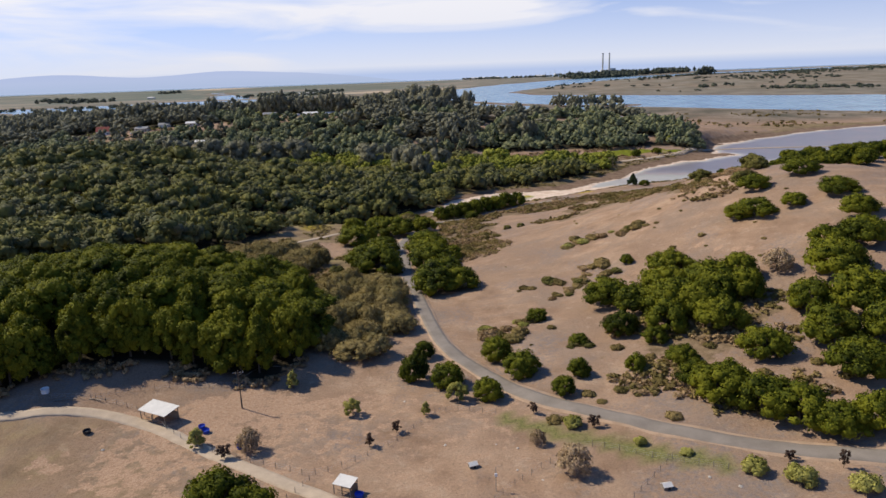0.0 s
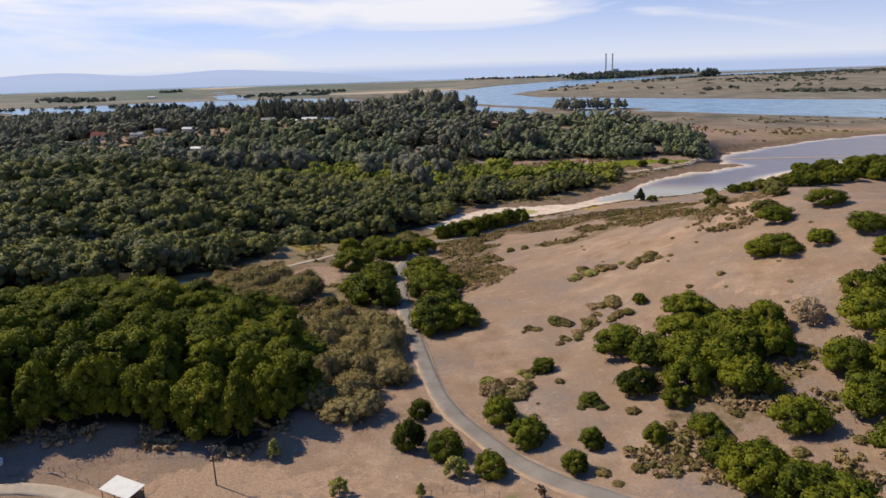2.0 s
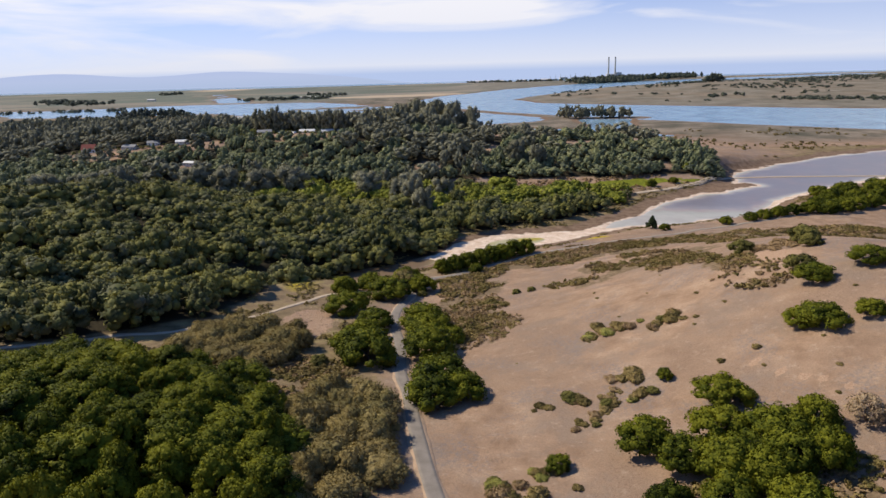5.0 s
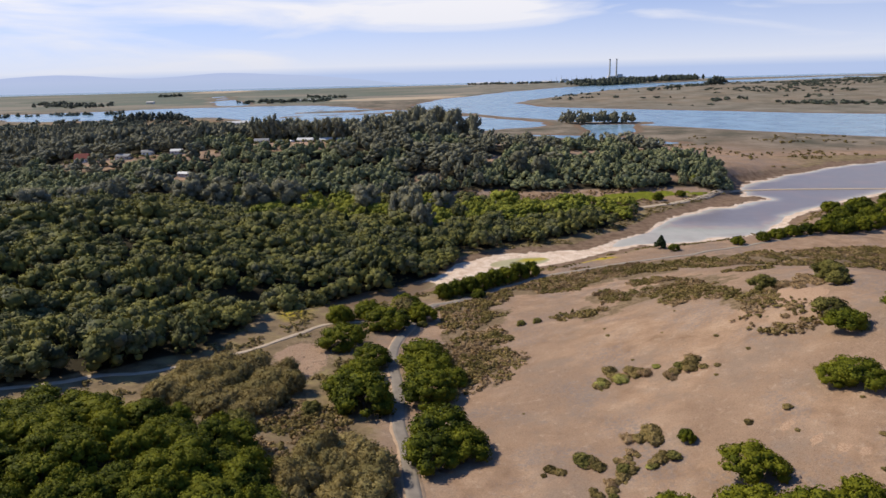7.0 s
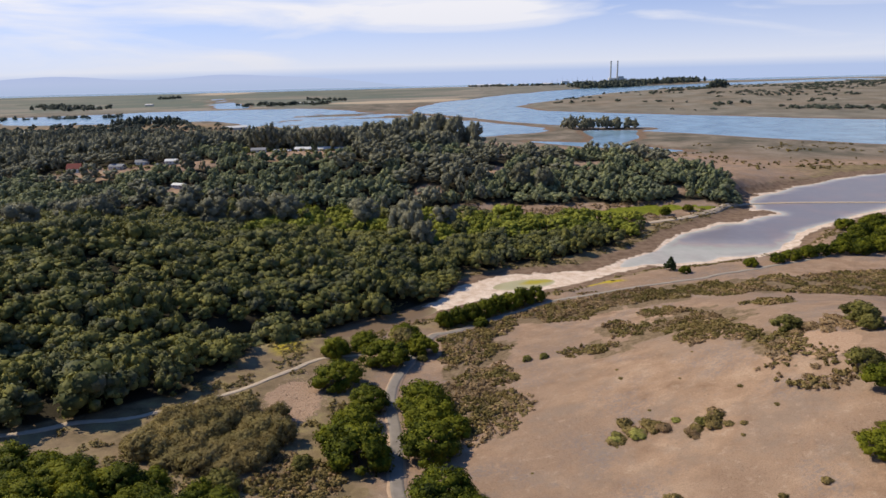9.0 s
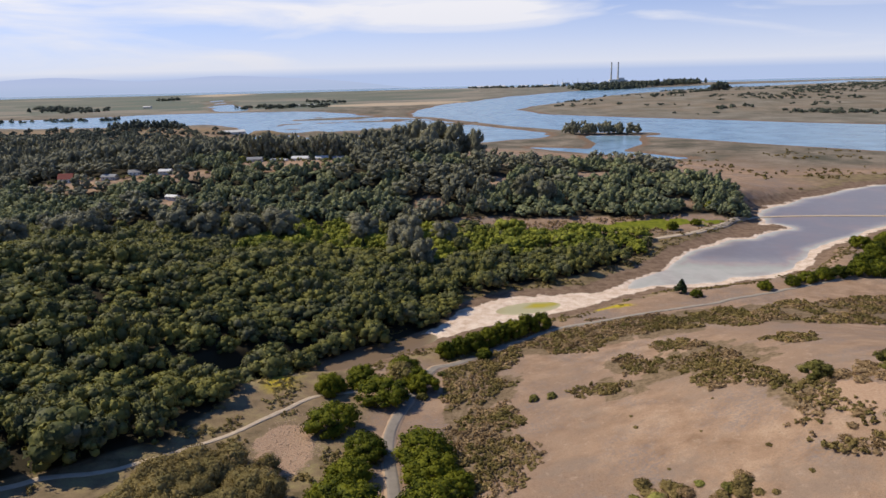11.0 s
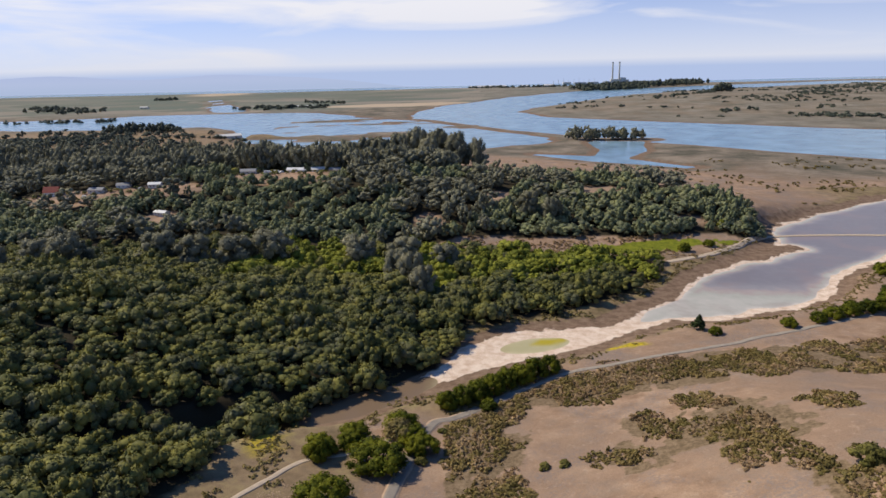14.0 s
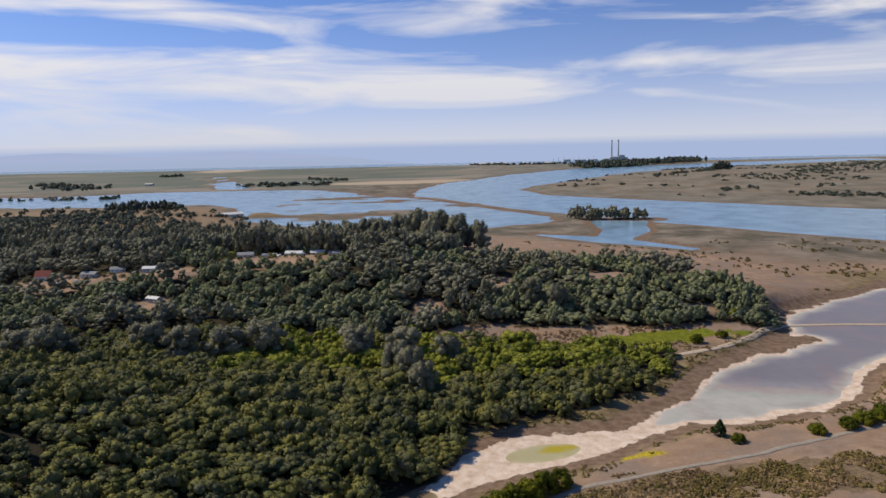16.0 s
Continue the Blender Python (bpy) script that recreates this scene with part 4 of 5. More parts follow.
# small garden trees about the houses
X, Y, rng = scatter(64, -430, -90, 740, 890, 9.5, lambda x, y: (open_ground(x, y) < 1.12) & (open_ground(x, y) > 0.30) & (LATTICE[(x * 5).astype(int) % 256, (y * 5).astype(int) % 256] < 0.5))
wood("garden_trees", far_kinds, spots_of(X, Y, rng, (1.8, 4.0), (2.2, 4.6)), HAZY_OAK, "small trees and hedges about the houses", "trees")

# ---------------------------------------------------------------- other plants
WILLOW_KINDS = [tree_kind(s, WILLOW, 36, 2900, 0.032, "oak", fill=0.62, aspect=1.2, size=0.95) for s in (5, 6)]
SAGE_KINDS = [tree_kind(s, SAGE, 20, 900, 0.06, "round", fill=0.82, aspect=0.8, trunk_args={"top": 0.3, "thick": 0.03}) for s in (7, 8)]
DRY_KINDS = [tree_kind(s, DEAD, 18, 1100, 0.05, "round", fill=0.6, aspect=0.8, trunk_args={"top": 0.3, "thick": 0.03, "limbs": 8}) for s in (61, 62)]
OLIVE_KINDS = [tree_kind(s, OLIVE, 30, 1800, 0.056, "oak", fill=0.86, size=0.95) for s in (19, 20)]
LIME_KINDS = [tree_kind(s, LIME, 26, 1600, 0.058, "round", fill=0.8, aspect=1.4, trunk_args={"top": 0.4, "thick": 0.04}) for s in (9, 10)]
RUST_KINDS = [tree_kind(s, RUST, 18, 900, 0.07, "gum", fill=0.7, aspect=2.0, trunk_args={"thick": 0.05}) for s in (11,)]
SAPLINGS = [tree_kind(s, LIME, 20, 1500, 0.06, "oak", fill=0.80, aspect=1.7, trunk_args={"thick": 0.05}) for s in (12, 13)]
TWIGGY = [tree_kind(s, BARE, 34, 2600, 0.040, "oak", fill=0.45, aspect=1.5, trunk_args={"limbs": 9, "thick": 0.04, "top": 0.7}) for s in (14,)]
PINES = [tree_kind(s, CONIFER, 30, 1300, 0.075, "cone", fill=0.85, aspect=2.2, trunk_args={"limbs": 3, "spread": 0.2}) for s in (15, 16)]
GUMS = [tree_kind(s, GUM, 36, 3000, 0.042, "gum", fill=0.86, aspect=1.9, size=1.2, trunk_args={"spread": 0.4, "top": 0.7, "thick": 0.05}) for s in (17, 18)]

THICKET = ((-98, 272), (-93, 297), (-74, 306), (-57, 297), (-50, 281), (-60, 259), (-78, 256))
for poly, gap, label, group in ((WILLOWS, 6.6, "brown-grey leafless-looking willow in a thicket", "willow thicket by the road"),
                                (THICKET, 6.6, "olive-grey willow shrub in a thicket", "willow thicket by the trail")):
    X, Y, rng = scatter(len(label), -110, 0, 140, 320, gap, lambda x, y: inside(poly, x, y))
    for x, y in zip(X, Y):
        plant("willow", WILLOW_KINDS[rng.randint(2)], x, y, rng.uniform(4.4, 6.8), rng.uniform(5.0, 8.6), label, "shrub", group, rng.uniform(0, 6.28), 0.2)

SHRUBS = ((38, 221, 3.4), (44, 212, 3.4), (52, 226, 4.0), (54, 215, 3.0), (37, 206, 2.8), (47, 219, 2.6), (28, 219, 2.4), (15, 178, 5.0), (13, 182, 3.6), (55, 266, 4.0), (52, 262, 3.0), (63, 264, 4.0),
          (76, 257, 4.2), (71, 256, 3.4), (87, 220, 2.0), (85, 211, 1.2), (100, 232, 1.5), (35, 164, 2.4), (24, 186, 3.0))
BUSHES = ((117, 257, 6.0), (136, 292, 6.2), (117, 300, 5.6), (133, 282, 4.6), (-44, 266, 3.6), (-63, 250, 5.4), (-10, 355, 2.8), (34, 345, 2.4), (41, 345, 2.4), (-2, 379, 2.2))
UNDER = ((22, 126, 2.3), (45, 122, 2.0), (31, 136, 1.9), (33, 132, 1.4), (38, 136, 1.9), (47, 137, 2.3), (41, 133, 1.2), (58, 142, 1.8), (63, 150, 2.0), (49, 150, 1.7), (60, 137, 1.9), (76, 150, 2.2), (80, 134, 1.9), (68, 133, 2.0), (43, 158, 2.0))
rng = np.random.RandomState(88)
HILL_SHRUBS = ((SAGE_KINDS, "olive-brown coastal sage shrub on dry grass"), (SAGE_KINDS, "olive-brown coastal sage shrub on dry grass"), (DRY_KINDS, "grey leafless shrub on dry grass"), (OLIVE_KINDS, "dark olive-green shrub on dry grass"), (LIME_KINDS, "yellow-green shrub on dry grass"))
for x, y, r in SHRUBS:
    for k in range(1 if r < 2.3 else 6):
        w, off = rng.uniform(0, 6.28), r * rng.uniform(0.5, 1.1) * (k > 0)
        size = r * (0.8 if r < 2.3 else rng.uniform(0.45, 0.85))
        kinds, label = HILL_SHRUBS[rng.randint(len(HILL_SHRUBS)) if k else rng.randint(2)]
        plant("shrub", kinds[rng.randint(2)], x + 1.2 * off * math.cos(w), y + off * math.sin(w), size, size * rng.uniform(0.55, 0.85), label, "shrub", "sage shrubs on the hill", rng.uniform(0, 6.28), 0.1)
for x, y, r in ((122, 295, 4.2), (127, 293, 4.6), (131, 297, 4.4), (129, 287, 3.4), (117, 293, 3.2), (123, 288, 3.0), (112, 270, 2.6), (105, 276, 2.2), (104, 262, 2.4), (108, 266, 2.0)):
    plant("shrub", DRY_KINDS[rng.randint(2)], x, y, r, r * rng.uniform(0.5, 0.7), "grey tangle of dry twigs on the eroded bank", "shrub", "dry shrubs on the eroded bank", rng.uniform(0, 6.28), 0.1)
X, Y, rng = scatter(94, 12, 120, 150, 330, 21.0, lambda x, y: (fractal(x, y, 24.0) > 0.0) & (along(tuple((a, b, 7.0) for a, b in ROAD), x, y) > 0))
for x, y in zip(X, Y):
    r = rng.uniform(0.5, 1.7)
    plant("shrub", SAGE_KINDS[rng.randint(2)], x, y, r, r * rng.uniform(0.5, 0.8), "small dusty sage shrub on dry grass", "shrub", "sage shrubs on the hill", rng.uniform(0, 6.28), 0.1)
for x, y, r in UNDER:
    plant("shrub", SAGE_KINDS[rng.randint(2)], x, y, r, r * rng.uniform(0.5, 0.8), "low dusty shrub between the oaks", "shrub", "low shrubs by the road", rng.uniform(0, 6.28), 0.1)
for x, y, r in BUSHES:
    plant("bush", OLIVE_KINDS[rng.randint(2)], x, y, r, r * rng.uniform(0.85, 1.1), "rounded olive-green bush on the slope", "bush", "rounded bushes", rng.uniform(0, 6.28), 0.3)
for x, y, r, h in ((-21, 134, 2.0, 4.4), (-37, 148, 1.7, 4.6), (-5, 132, 1.2, 3.2), (-51, 122, 2.0, 4.2), (2, 139, 2.6, 4.8)):
    plant("sapling", SAPLINGS[rng.randint(2)], x, y, r, h, "young yellow-green tree in the bare paddock", "tree", "young trees in the paddock", rng.uniform(0, 6.28))
for x, y, r, h in ((-16, 120, 1.2, 2.8), (-11, 125, 1.2, 2.6), (-44, 117, 1.6, 3.0), (18, 130, 1.2, 2.6), (29, 122, 1.4, 2.8), (66, 100, 0.9, 3.6), (59, 104, 1.1, 2.0)):
    plant("sapling", RUST_KINDS[0], x, y, r, h, "small reddish-brown sapling by the fence", "tree", "reddish saplings", rng.uniform(0, 6.28))
for x, y, r, h in ((52, 102, 2.5, 3.8), (58, 98, 3.0, 4.4), (66, 94, 2.8, 4.0), (36, 114, 1.4, 2.4), (43, 109, 1.5, 1.4), (25, 123, 2.2, 3.4)):
    plant("bush", LIME_KINDS[rng.randint(2)], x, y, r, h, "pale yellow-green bush beside the road", "bush", "pale bushes by the road", rng.uniform(0, 6.28))
for x, y, r, h in ((22, 106, 3.5, 6.0), (-40, 120, 2.8, 5.4), (93, 180, 4.6, 7.0), (17, 117, 1.8, 3.4)):
    plant("bare_tree", TWIGGY[0], x, y, r, h, "half-bare grey-brown tree with thin twigs", "tree", "half-bare trees", rng.uniform(0, 6.28))
plant("oak_tree", OAKS[1], -39, 98, 6.6, 9.5, "bright green oak beside the dirt track", "tree", "oaks beside the road", 1.0, 0.3)
plant("oak_tree", OAKS[2], -33, 95, 5.0, 8.0, "bright green oak beside the dirt track", "tree", "oaks beside the road", 2.0, 0.3)
plant("willow", WILLOW_KINDS[0], -19, 375, 7.0, 8.5, "pale silver-grey willow at the end of the lane", "tree", "", 0.4)
plant("pine_tree", PINES[0], 137, 478, 5.0, 9.5, "dark lone pine beside the salt lagoon", "tree", "", 0.4, 0.2)
plant("oak_tree", OAKS[0], 142, 468, 4.2, 5.0, "dark oak by the salt lagoon", "tree", "oaks by the shore", 0.9, 0.2)
for x, y, r in ((200, 476, 5.4), (211, 480, 6.0), (221, 482, 6.2), (232, 484, 6.6), (245, 488, 7.4), (256, 484, 7), (270, 490, 7.6), (289, 560, 8), (281, 530, 7.6), (295, 524, 8), (262, 512, 7), (305, 545, 8), (185, 640, 5.5), (208, 650, 5.0), (236, 690, 6.5), (263, 497, 7), (252, 500, 6), (275, 503, 7.5), (284, 500, 8), (296, 506, 8.5), (310, 520, 9), (318, 508, 8), (272, 520, 7), (290, 540, 7.5), (306, 560, 8), (320, 545, 9), (226, 490, 5), (330, 522, 9), (342, 540, 9.5), (352, 518, 10), (358, 556, 10), (340, 565, 8.5), (372, 540, 10.5), (378, 572, 10), (364, 584, 9), (392, 556, 11), (396, 590, 10), (412, 572, 11), (386, 528, 10), (325, 580, 7.5), (410, 540, 10), (350, 590, 8)):
    plant("oak_tree", OAKS[rng.randint(4)], x, y, r, r * 1.25, "dark oak by the salt lagoon", "tree", "oaks by the shore", rng.uniform(0, 6.28), 0.3)
for x, y, r, h in ((-22, 560, 7.4, 23), (-14, 545, 6.8, 19), (-33, 575, 8.1, 21), (-30, 618, 10.8, 19), (-64, 622, 10.8, 20), (0, 612, 8.1, 16), (-150, 600, 12.2, 22), (-128, 612, 12.2, 24), (-178, 596, 10.8, 22), (-205, 606, 12.2, 23), (-262, 590, 12.2, 24),
                   (-290, 600, 10.8, 22), (-320, 585, 12.2, 24), (92, 706, 8.1, 19), (74, 716, 8.1, 21), (18, 1010, 13.5, 40), (-6, 1035, 14.9, 42), (-34, 1050, 14.9, 43), (-58, 1040, 13.5, 38), (44, 990, 8.1, 36), (-16, 1000, 13.5, 36), (-100, 1060, 13.5, 34), (-80, 1020, 13.5, 34)):
    plant("eucalyptus", GUMS[rng.randint(2)], x, y, r * 1.2, h * 1.2, "tall grey-green eucalyptus rising over the oaks", "tree", "tall eucalyptus trees", rng.uniform(0, 6.28), 0.3)
for x, y, r, h in ((-118, 470, 4, 12), (-96, 545, 4, 13), (-72, 560, 4, 14), (-240, 520, 4, 13), (-60, 590, 4, 13), (60, 700, 4, 14)):
    plant("pine_tree", PINES[rng.randint(2)], x, y, r, h, "dark pine rising over the woodland", "tree", "pines in the woodland", rng.uniform(0, 6.28), 0.3)
plant("bush", LIME_KINDS[0], -222, 850, 8, 11, "bright yellow-green tree beside the houses", "tree", "", 0.3)

# low scrub past counting
scrub_kinds = [crown(s, 4, 64, 0.15, shape="round", fill=0.74, aspect=0.7, round_off=0.35) for s in (71, 72, 73)]
brush_kinds = [crown(s, 3, 84, 0.15, shape="round", fill=0.42, aspect=0.9, round_off=0.35) for s in (74, 75, 76)]
X, Y, rng = scatter(91, -110, 300, 110, 470, 2.3, lambda x, y: (SCRUB_ZONE(x, y) + fractal(x, y, 20.0, 5) * 1.7 - 0.14 > 0.40) & (SCRUB_ZONE(x, y) > 0.36) & (along(tuple((a, b, 3.6) for a, b in ROAD), x, y) > 0)
                    & (along(tuple((a, b, 1.8) for a, b in TRAIL), x, y) > 0) & (lagoon_edge(x, y) > 8) & ~inside(WOODS_WEST, x, y))
low = spots_of(X, Y, rng, (0.8, 3.0), (0.6, 1.7))
low[:, 2:] *= (1 + 0.9 * fractal(X, Y, 11.0))[:, None]
dry = fractal(X + 15, Y, 9.0, 3) + rng.uniform(-0.2, 0.2, len(X)) > 0.06
wood("scrub", scrub_kinds, low[~dry], SAGE, "low olive-green coastal scrub on the slopes", "scrub")
wood("dry_scrub", brush_kinds, low[dry], DEAD, "low grey-brown leafless scrub on the slopes", "scrub")
# brush along the woods' edges and the shore
X, Y, rng = scatter(92, -180, 320, 140, 690, 3.2, lambda x, y: (np.abs(lagoon_edge(x, y) - 16) < 6) & (fractal(x, y, 12.0) > 0.02))
X3, Y3, rng = scatter(95, -150, -22, 235, 425, 2.8, lambda x, y: (fractal(x, y, 16.0, 4) > 0.17) & ~inside(WOODS_WEST, x, y) & ~inside(WOODS_KNOLL, x, y) & (np.hypot((x + 56) / 14, (y - 314) / 26) > 1)
                      & (along(tuple((a, b, 2.2) for a, b in TRAIL), x, y) > 0) & (along(tuple((a, b, 4.0) for a, b in ROAD), x, y) > 0) & (creek_edge(x, y) > 2))
X2, Y2, rng = scatter(93, -110, -20, 140, 172, 2.2, lambda x, y: ~inside(WOODS_KNOLL, x, y) & (inside(WOODS_KNOLL, x, y + 5)) & (fractal(x, y, 8.0) > 0))
X4, Y4, rng = scatter(99, 20, 250, 628, 700, 4.2, lambda x, y: ~inside(WOODS_RIDGE, x, y) & ~inside(WOODS_WEST, x, y) & (np.hypot((x - 165) / 78, (y - 653 - 0.15 * (x - 165)) / 10) > 1) & (lagoon_edge(x, y) > 18) & (fractal(x, y, 14.0) > -0.02))
wood("meadow_brush", brush_kinds, spots_of(X4, Y4, rng, (1.2, 3.0), (0.9, 2.2)), DEAD, "grey-brown brush round the green meadow", "scrub")
wood("dry_brush", brush_kinds, spots_of(X2, Y2, rng, (1.0, 2.6), (0.9, 2.4)), DEAD, "grey dry brush at the foot of the knoll wood", "scrub")
wood("brush", brush_kinds, spots_of(np.concatenate([X, X3]), np.concatenate([Y, Y3]), rng, (0.9, 2.4), (0.6, 1.5)), WILLOW, "grey-brown dry brush along wood and shore", "scrub")
# far trees across the slough
BELTS = ((700, 3800, 1500, 4240, 60, 260, 18, 29), (820, 3700, 1050, 3900, 40, 90, 16, 26), (742, 2560, 1080, 2880, 22, 50, 9, 9), (1085, 2905, 1150, 2930, 14, 10, 22, 36), (880, 1860, 1100, 1800, 30, 60, 8, 8),
         (760, 2015, 870, 2075, 14, 16, 9, 9), (1220, 2330, 1420, 2860, 90, 40, 9, 7), (1000, 2290, 1300, 2250, 30, 26, 8, 7), (170, 4330, 720, 4230, 40, 60, 14, 13), (1400, 2850, 2200, 3500, 120, 60, 11, 9))
BELTS_WEST = ((-1420, 2200, -1000, 2250, 30, 40, 10, 11), (-1700, 2960, -1280, 2680, 50, 45, 14, 16), (-800, 1790, -660, 1800, 22, 34, 11, 22), (-680, 1830, -640, 1800, 16, 12, 10, 12), (-1420, 3570, -1310, 3600, 16, 14, 14, 16),
              (-770, 2750, -430, 2680, 40, 46, 13, 14), (-580, 3060, -400, 2930, 24, 12, 14, 14), (-570, 1600, -390, 1560, 16, 28, 7, 6), (-860, 1650, -560, 1500, 70, 120, 8, 8), (-1000, 1500, -560, 1250, 150, 460, 9, 10), (-620, 1300, -260, 1180, 60, 150, 8, 10))
rng = np.random.RandomState(99)
for name, belts in (("far_woods", BELTS), ("far_woods_west", BELTS_WEST)):
    rows = []
    for x0, y0, x1, y1, spread, count, r, h in belts:
        u = rng.uniform(0, 1, count)
        rows.append(np.column_stack([x0 + (x1 - x0) * u + rng.normal(0, spread * 0.5, count), y0 + (y1 - y0) * u + rng.normal(0, spread, count),
                                     r * rng.uniform(0.6, 1.2, count), h * rng.uniform(0.6, 1.15, count)]))
    wood("far_woods", far_kinds, np.vstack(rows), FAR_LEAF, "dark groves on the far side of the slough" if belts is BELTS else "dark groves around the western water", "woodland")
u = rng.uniform(0, 1, 46)
isl = np.column_stack([248 + 138 * u + rng.normal(0, 4, 46), 1456 - 16 * u + rng.normal(0, 7, 46), rng.uniform(6, 10, 46), rng.uniform(12, 26, 46)])
wood("island_trees", gum_kinds + far_kinds, isl, GUM, "clump of tall trees on the slough island", "woodland")

# broken clods on the bare slope by the trail
clods = [(np.random.RandomState(k).uniform(0.6, 1.2, (12, 1)) * ICO * np.array((1, 1, 0.6)), ICO_F, ICO) for k in (1, 2, 3)]
X, Y, rng = scatter(96, -74, -38, 285, 345, 0.95, lambda x, y: np.hypot((x + 56) / 12, (y - 314) / 24) + fractal(x, y, 5.0) < 1)
wood("rubble", clods, spots_of(X, Y, rng, (0.15, 0.5), (0.12, 0.38)), VERGE, "pinkish broken clods on the bare slope", "rubble")

# bushes on the marsh edge and the far grassland
X, Y, rng = scatter(97, 120, 900, 700, 1130, 13.0, lambda x, y: (fractal(x, y, 40.0) > 0.11) & ~inside(WOODS_RIDGE, x, y) & (lagoon_edge(x, y) > 14) & (slough_edge(x, y) > 25))
wood("marsh_bushes", tiny_kinds, spots_of(X, Y, rng, (1.0, 3.6), (0.9, 3.0)), SAGE, "grey-brown bushes scattered over the marsh edge", "scrub")
X, Y, rng = scatter(98, 350, 2600, 1750, 3700, 40.0, lambda x, y: (fractal(x / 2, y, 110.0, 5) > 0.115) & (slough_edge(x, y) > 40))
wood("grassland_bushes", tiny_kinds, spots_of(X, Y, rng, (3.0, 11.0), (3.0, 7.0)), FAR_LEAF, "dark bushes scattered over far dry grassland", "scrub")

# ---------------------------------------------------------------- built things
WHITE_METAL = plain("white_roof_metal", (0.64, 0.60, 0.54), 0.45, 0.15, 0.8)
OLD_WOOD = plain("weathered_wood", (0.23, 0.19, 0.15), 0.85, 0.35, 2.0)
DARK_WOOD = plain("creosoted_wood", (0.09, 0.07, 0.055), 0.85, 0.3, 2.0)
WIRE = plain("galvanised_wire", (0.32, 0.32, 0.31), 0.5, 0.1, 3.0, 0.8)
BLUE = plain("blue_plastic", (0.03, 0.07, 0.42), 0.4, 0.15, 2.0)
DARK = plain("dark_rubber", (0.03, 0.03, 0.032), 0.7, 0.2, 2.0)
PALE_WALL = plain("pale_painted_wall", (0.62, 0.58, 0.52), 0.8, 0.15, 0.6)
WHITE_WALL = plain("white_painted_wall", (0.74, 0.73, 0.70), 0.7, 0.1, 0.6)
GREY_ROOF = plain("grey_shingle_roof", (0.24, 0.235, 0.235), 0.85, 0.25, 0.6)
PALE_ROOF = plain("pale_roof", (0.60, 0.58, 0.55), 0.7, 0.15, 0.6)
RED_ROOF = plain("red_tile_roof", (0.26, 0.055, 0.038), 0.8, 0.25, 0.6)
GLASS_DARK = plain("window_glass", (0.03, 0.035, 0.04), 0.1, 0.1, 1.0, 0.0, 0.6)
CONCRETE = plain("pale_concrete", (0.52, 0.49, 0.44), 0.9, 0.15, 0.05)
STEEL = plain("plant_cladding", (0.40, 0.40, 0.40), 0.6, 0.2, 0.05)
PAINT = plain("vehicle_paint", (0.72, 0.72, 0.72), 0.3, 0.05, 0.5)
ROCK = plain("pale_rock", (0.45, 0.40, 0.34), 0.9, 0.3, 1.0)


def box(bm, x, y, z, sx, sy, sz, turn=None, bevel=0.0):
    """A box whose base centre is at x, y, z."""
    m = Matrix.Translation((x, y, z + sz / 2)) @ (turn or Matrix()) @ Matrix.Diagonal((sx, sy, sz, 1))
    made = bmesh.ops.create_cube(bm, size=1.0, matrix=m)
    if bevel:
        edges = {e for v in made["verts"] for e in v.link_edges}
        bmesh.ops.bevel(bm, geom=list(edges), offset=bevel, segments=1, affect="EDGES")


def rod(bm, a, b, r0, r1=None, sides=8):
    a, b = Vector(a), Vector(b)
    m = Matrix.Translation((a + b) / 2) @ (b - a).to_track_quat("Z", "Y").to_matrix().to_4x4()
    bmesh.ops.create_cone(bm, cap_ends=True, segments=sides, radius1=r0, radius2=r1 if r1 is not None else r0, depth=(b - a).length, matrix=m)


def piece(name, mat, parent, fill, label=""):
    bm = bmesh.new()
    fill(bm)
    return part(name, bm, mat, parent, label)


def root_at(name, x, y, turn, label, category, group="", z=None):
    r = new(name)
    r.matrix_basis = Matrix.Translation((x, y, ground_at(x, y) if z is None else z)) @ Matrix.Rotation(radians(turn), 4, "Z")
    return tagged(r, label, category, group)


def shelter(x, y, turn, length, depth, high, label):
    """Open-sided animal shelter with a pitched sheet roof on posts."""
    s = root_at("shelter", x, y, turn, label, "shelter")
    slope = Matrix.Rotation(radians(7), 4, "X")
    piece("roof", WHITE_METAL, s, lambda bm: box(bm, 0, 0, high, length, depth, 0.09, slope))
    n = int(length / 0.8)
    for k in range(n):
        piece("roof_rib", WHITE_METAL, s, lambda bm: box(bm, -length / 2 + (k + 0.5) * length / n, 0, high + 0.085, 0.05, depth, 0.02, slope))
    for sx in (-1, 0, 1):
        for sy in (-1, 1):
            top = high + sy * depth * 0.42 * math.tan(radians(7))
            piece("post", OLD_WOOD, s, lambda bm: box(bm, sx * length * 0.46, sy * depth * 0.42, -0.4, 0.14, 0.14, top + 0.42))
    piece("back_wall", OLD_WOOD, s, lambda bm: box(bm, 0, depth * 0.40, -0.2, length * 0.9, 0.05, high * 0.75))
    for k in range(2):
        piece("rail", OLD_WOOD, s, lambda bm: box(bm, length * 0.1, -depth * 0.44, 0.5 + 0.5 * k, length * 0.72, 0.05, 0.12))


shelter(-62.8, 133.4, -27, 8.0, 4.3, 2.7, "open animal shelter with a white sheet roof")
shelter(-18.5, 103.6, -24, 3.6, 2.8, 2.2, "small animal shelter with a pale sheet roof")


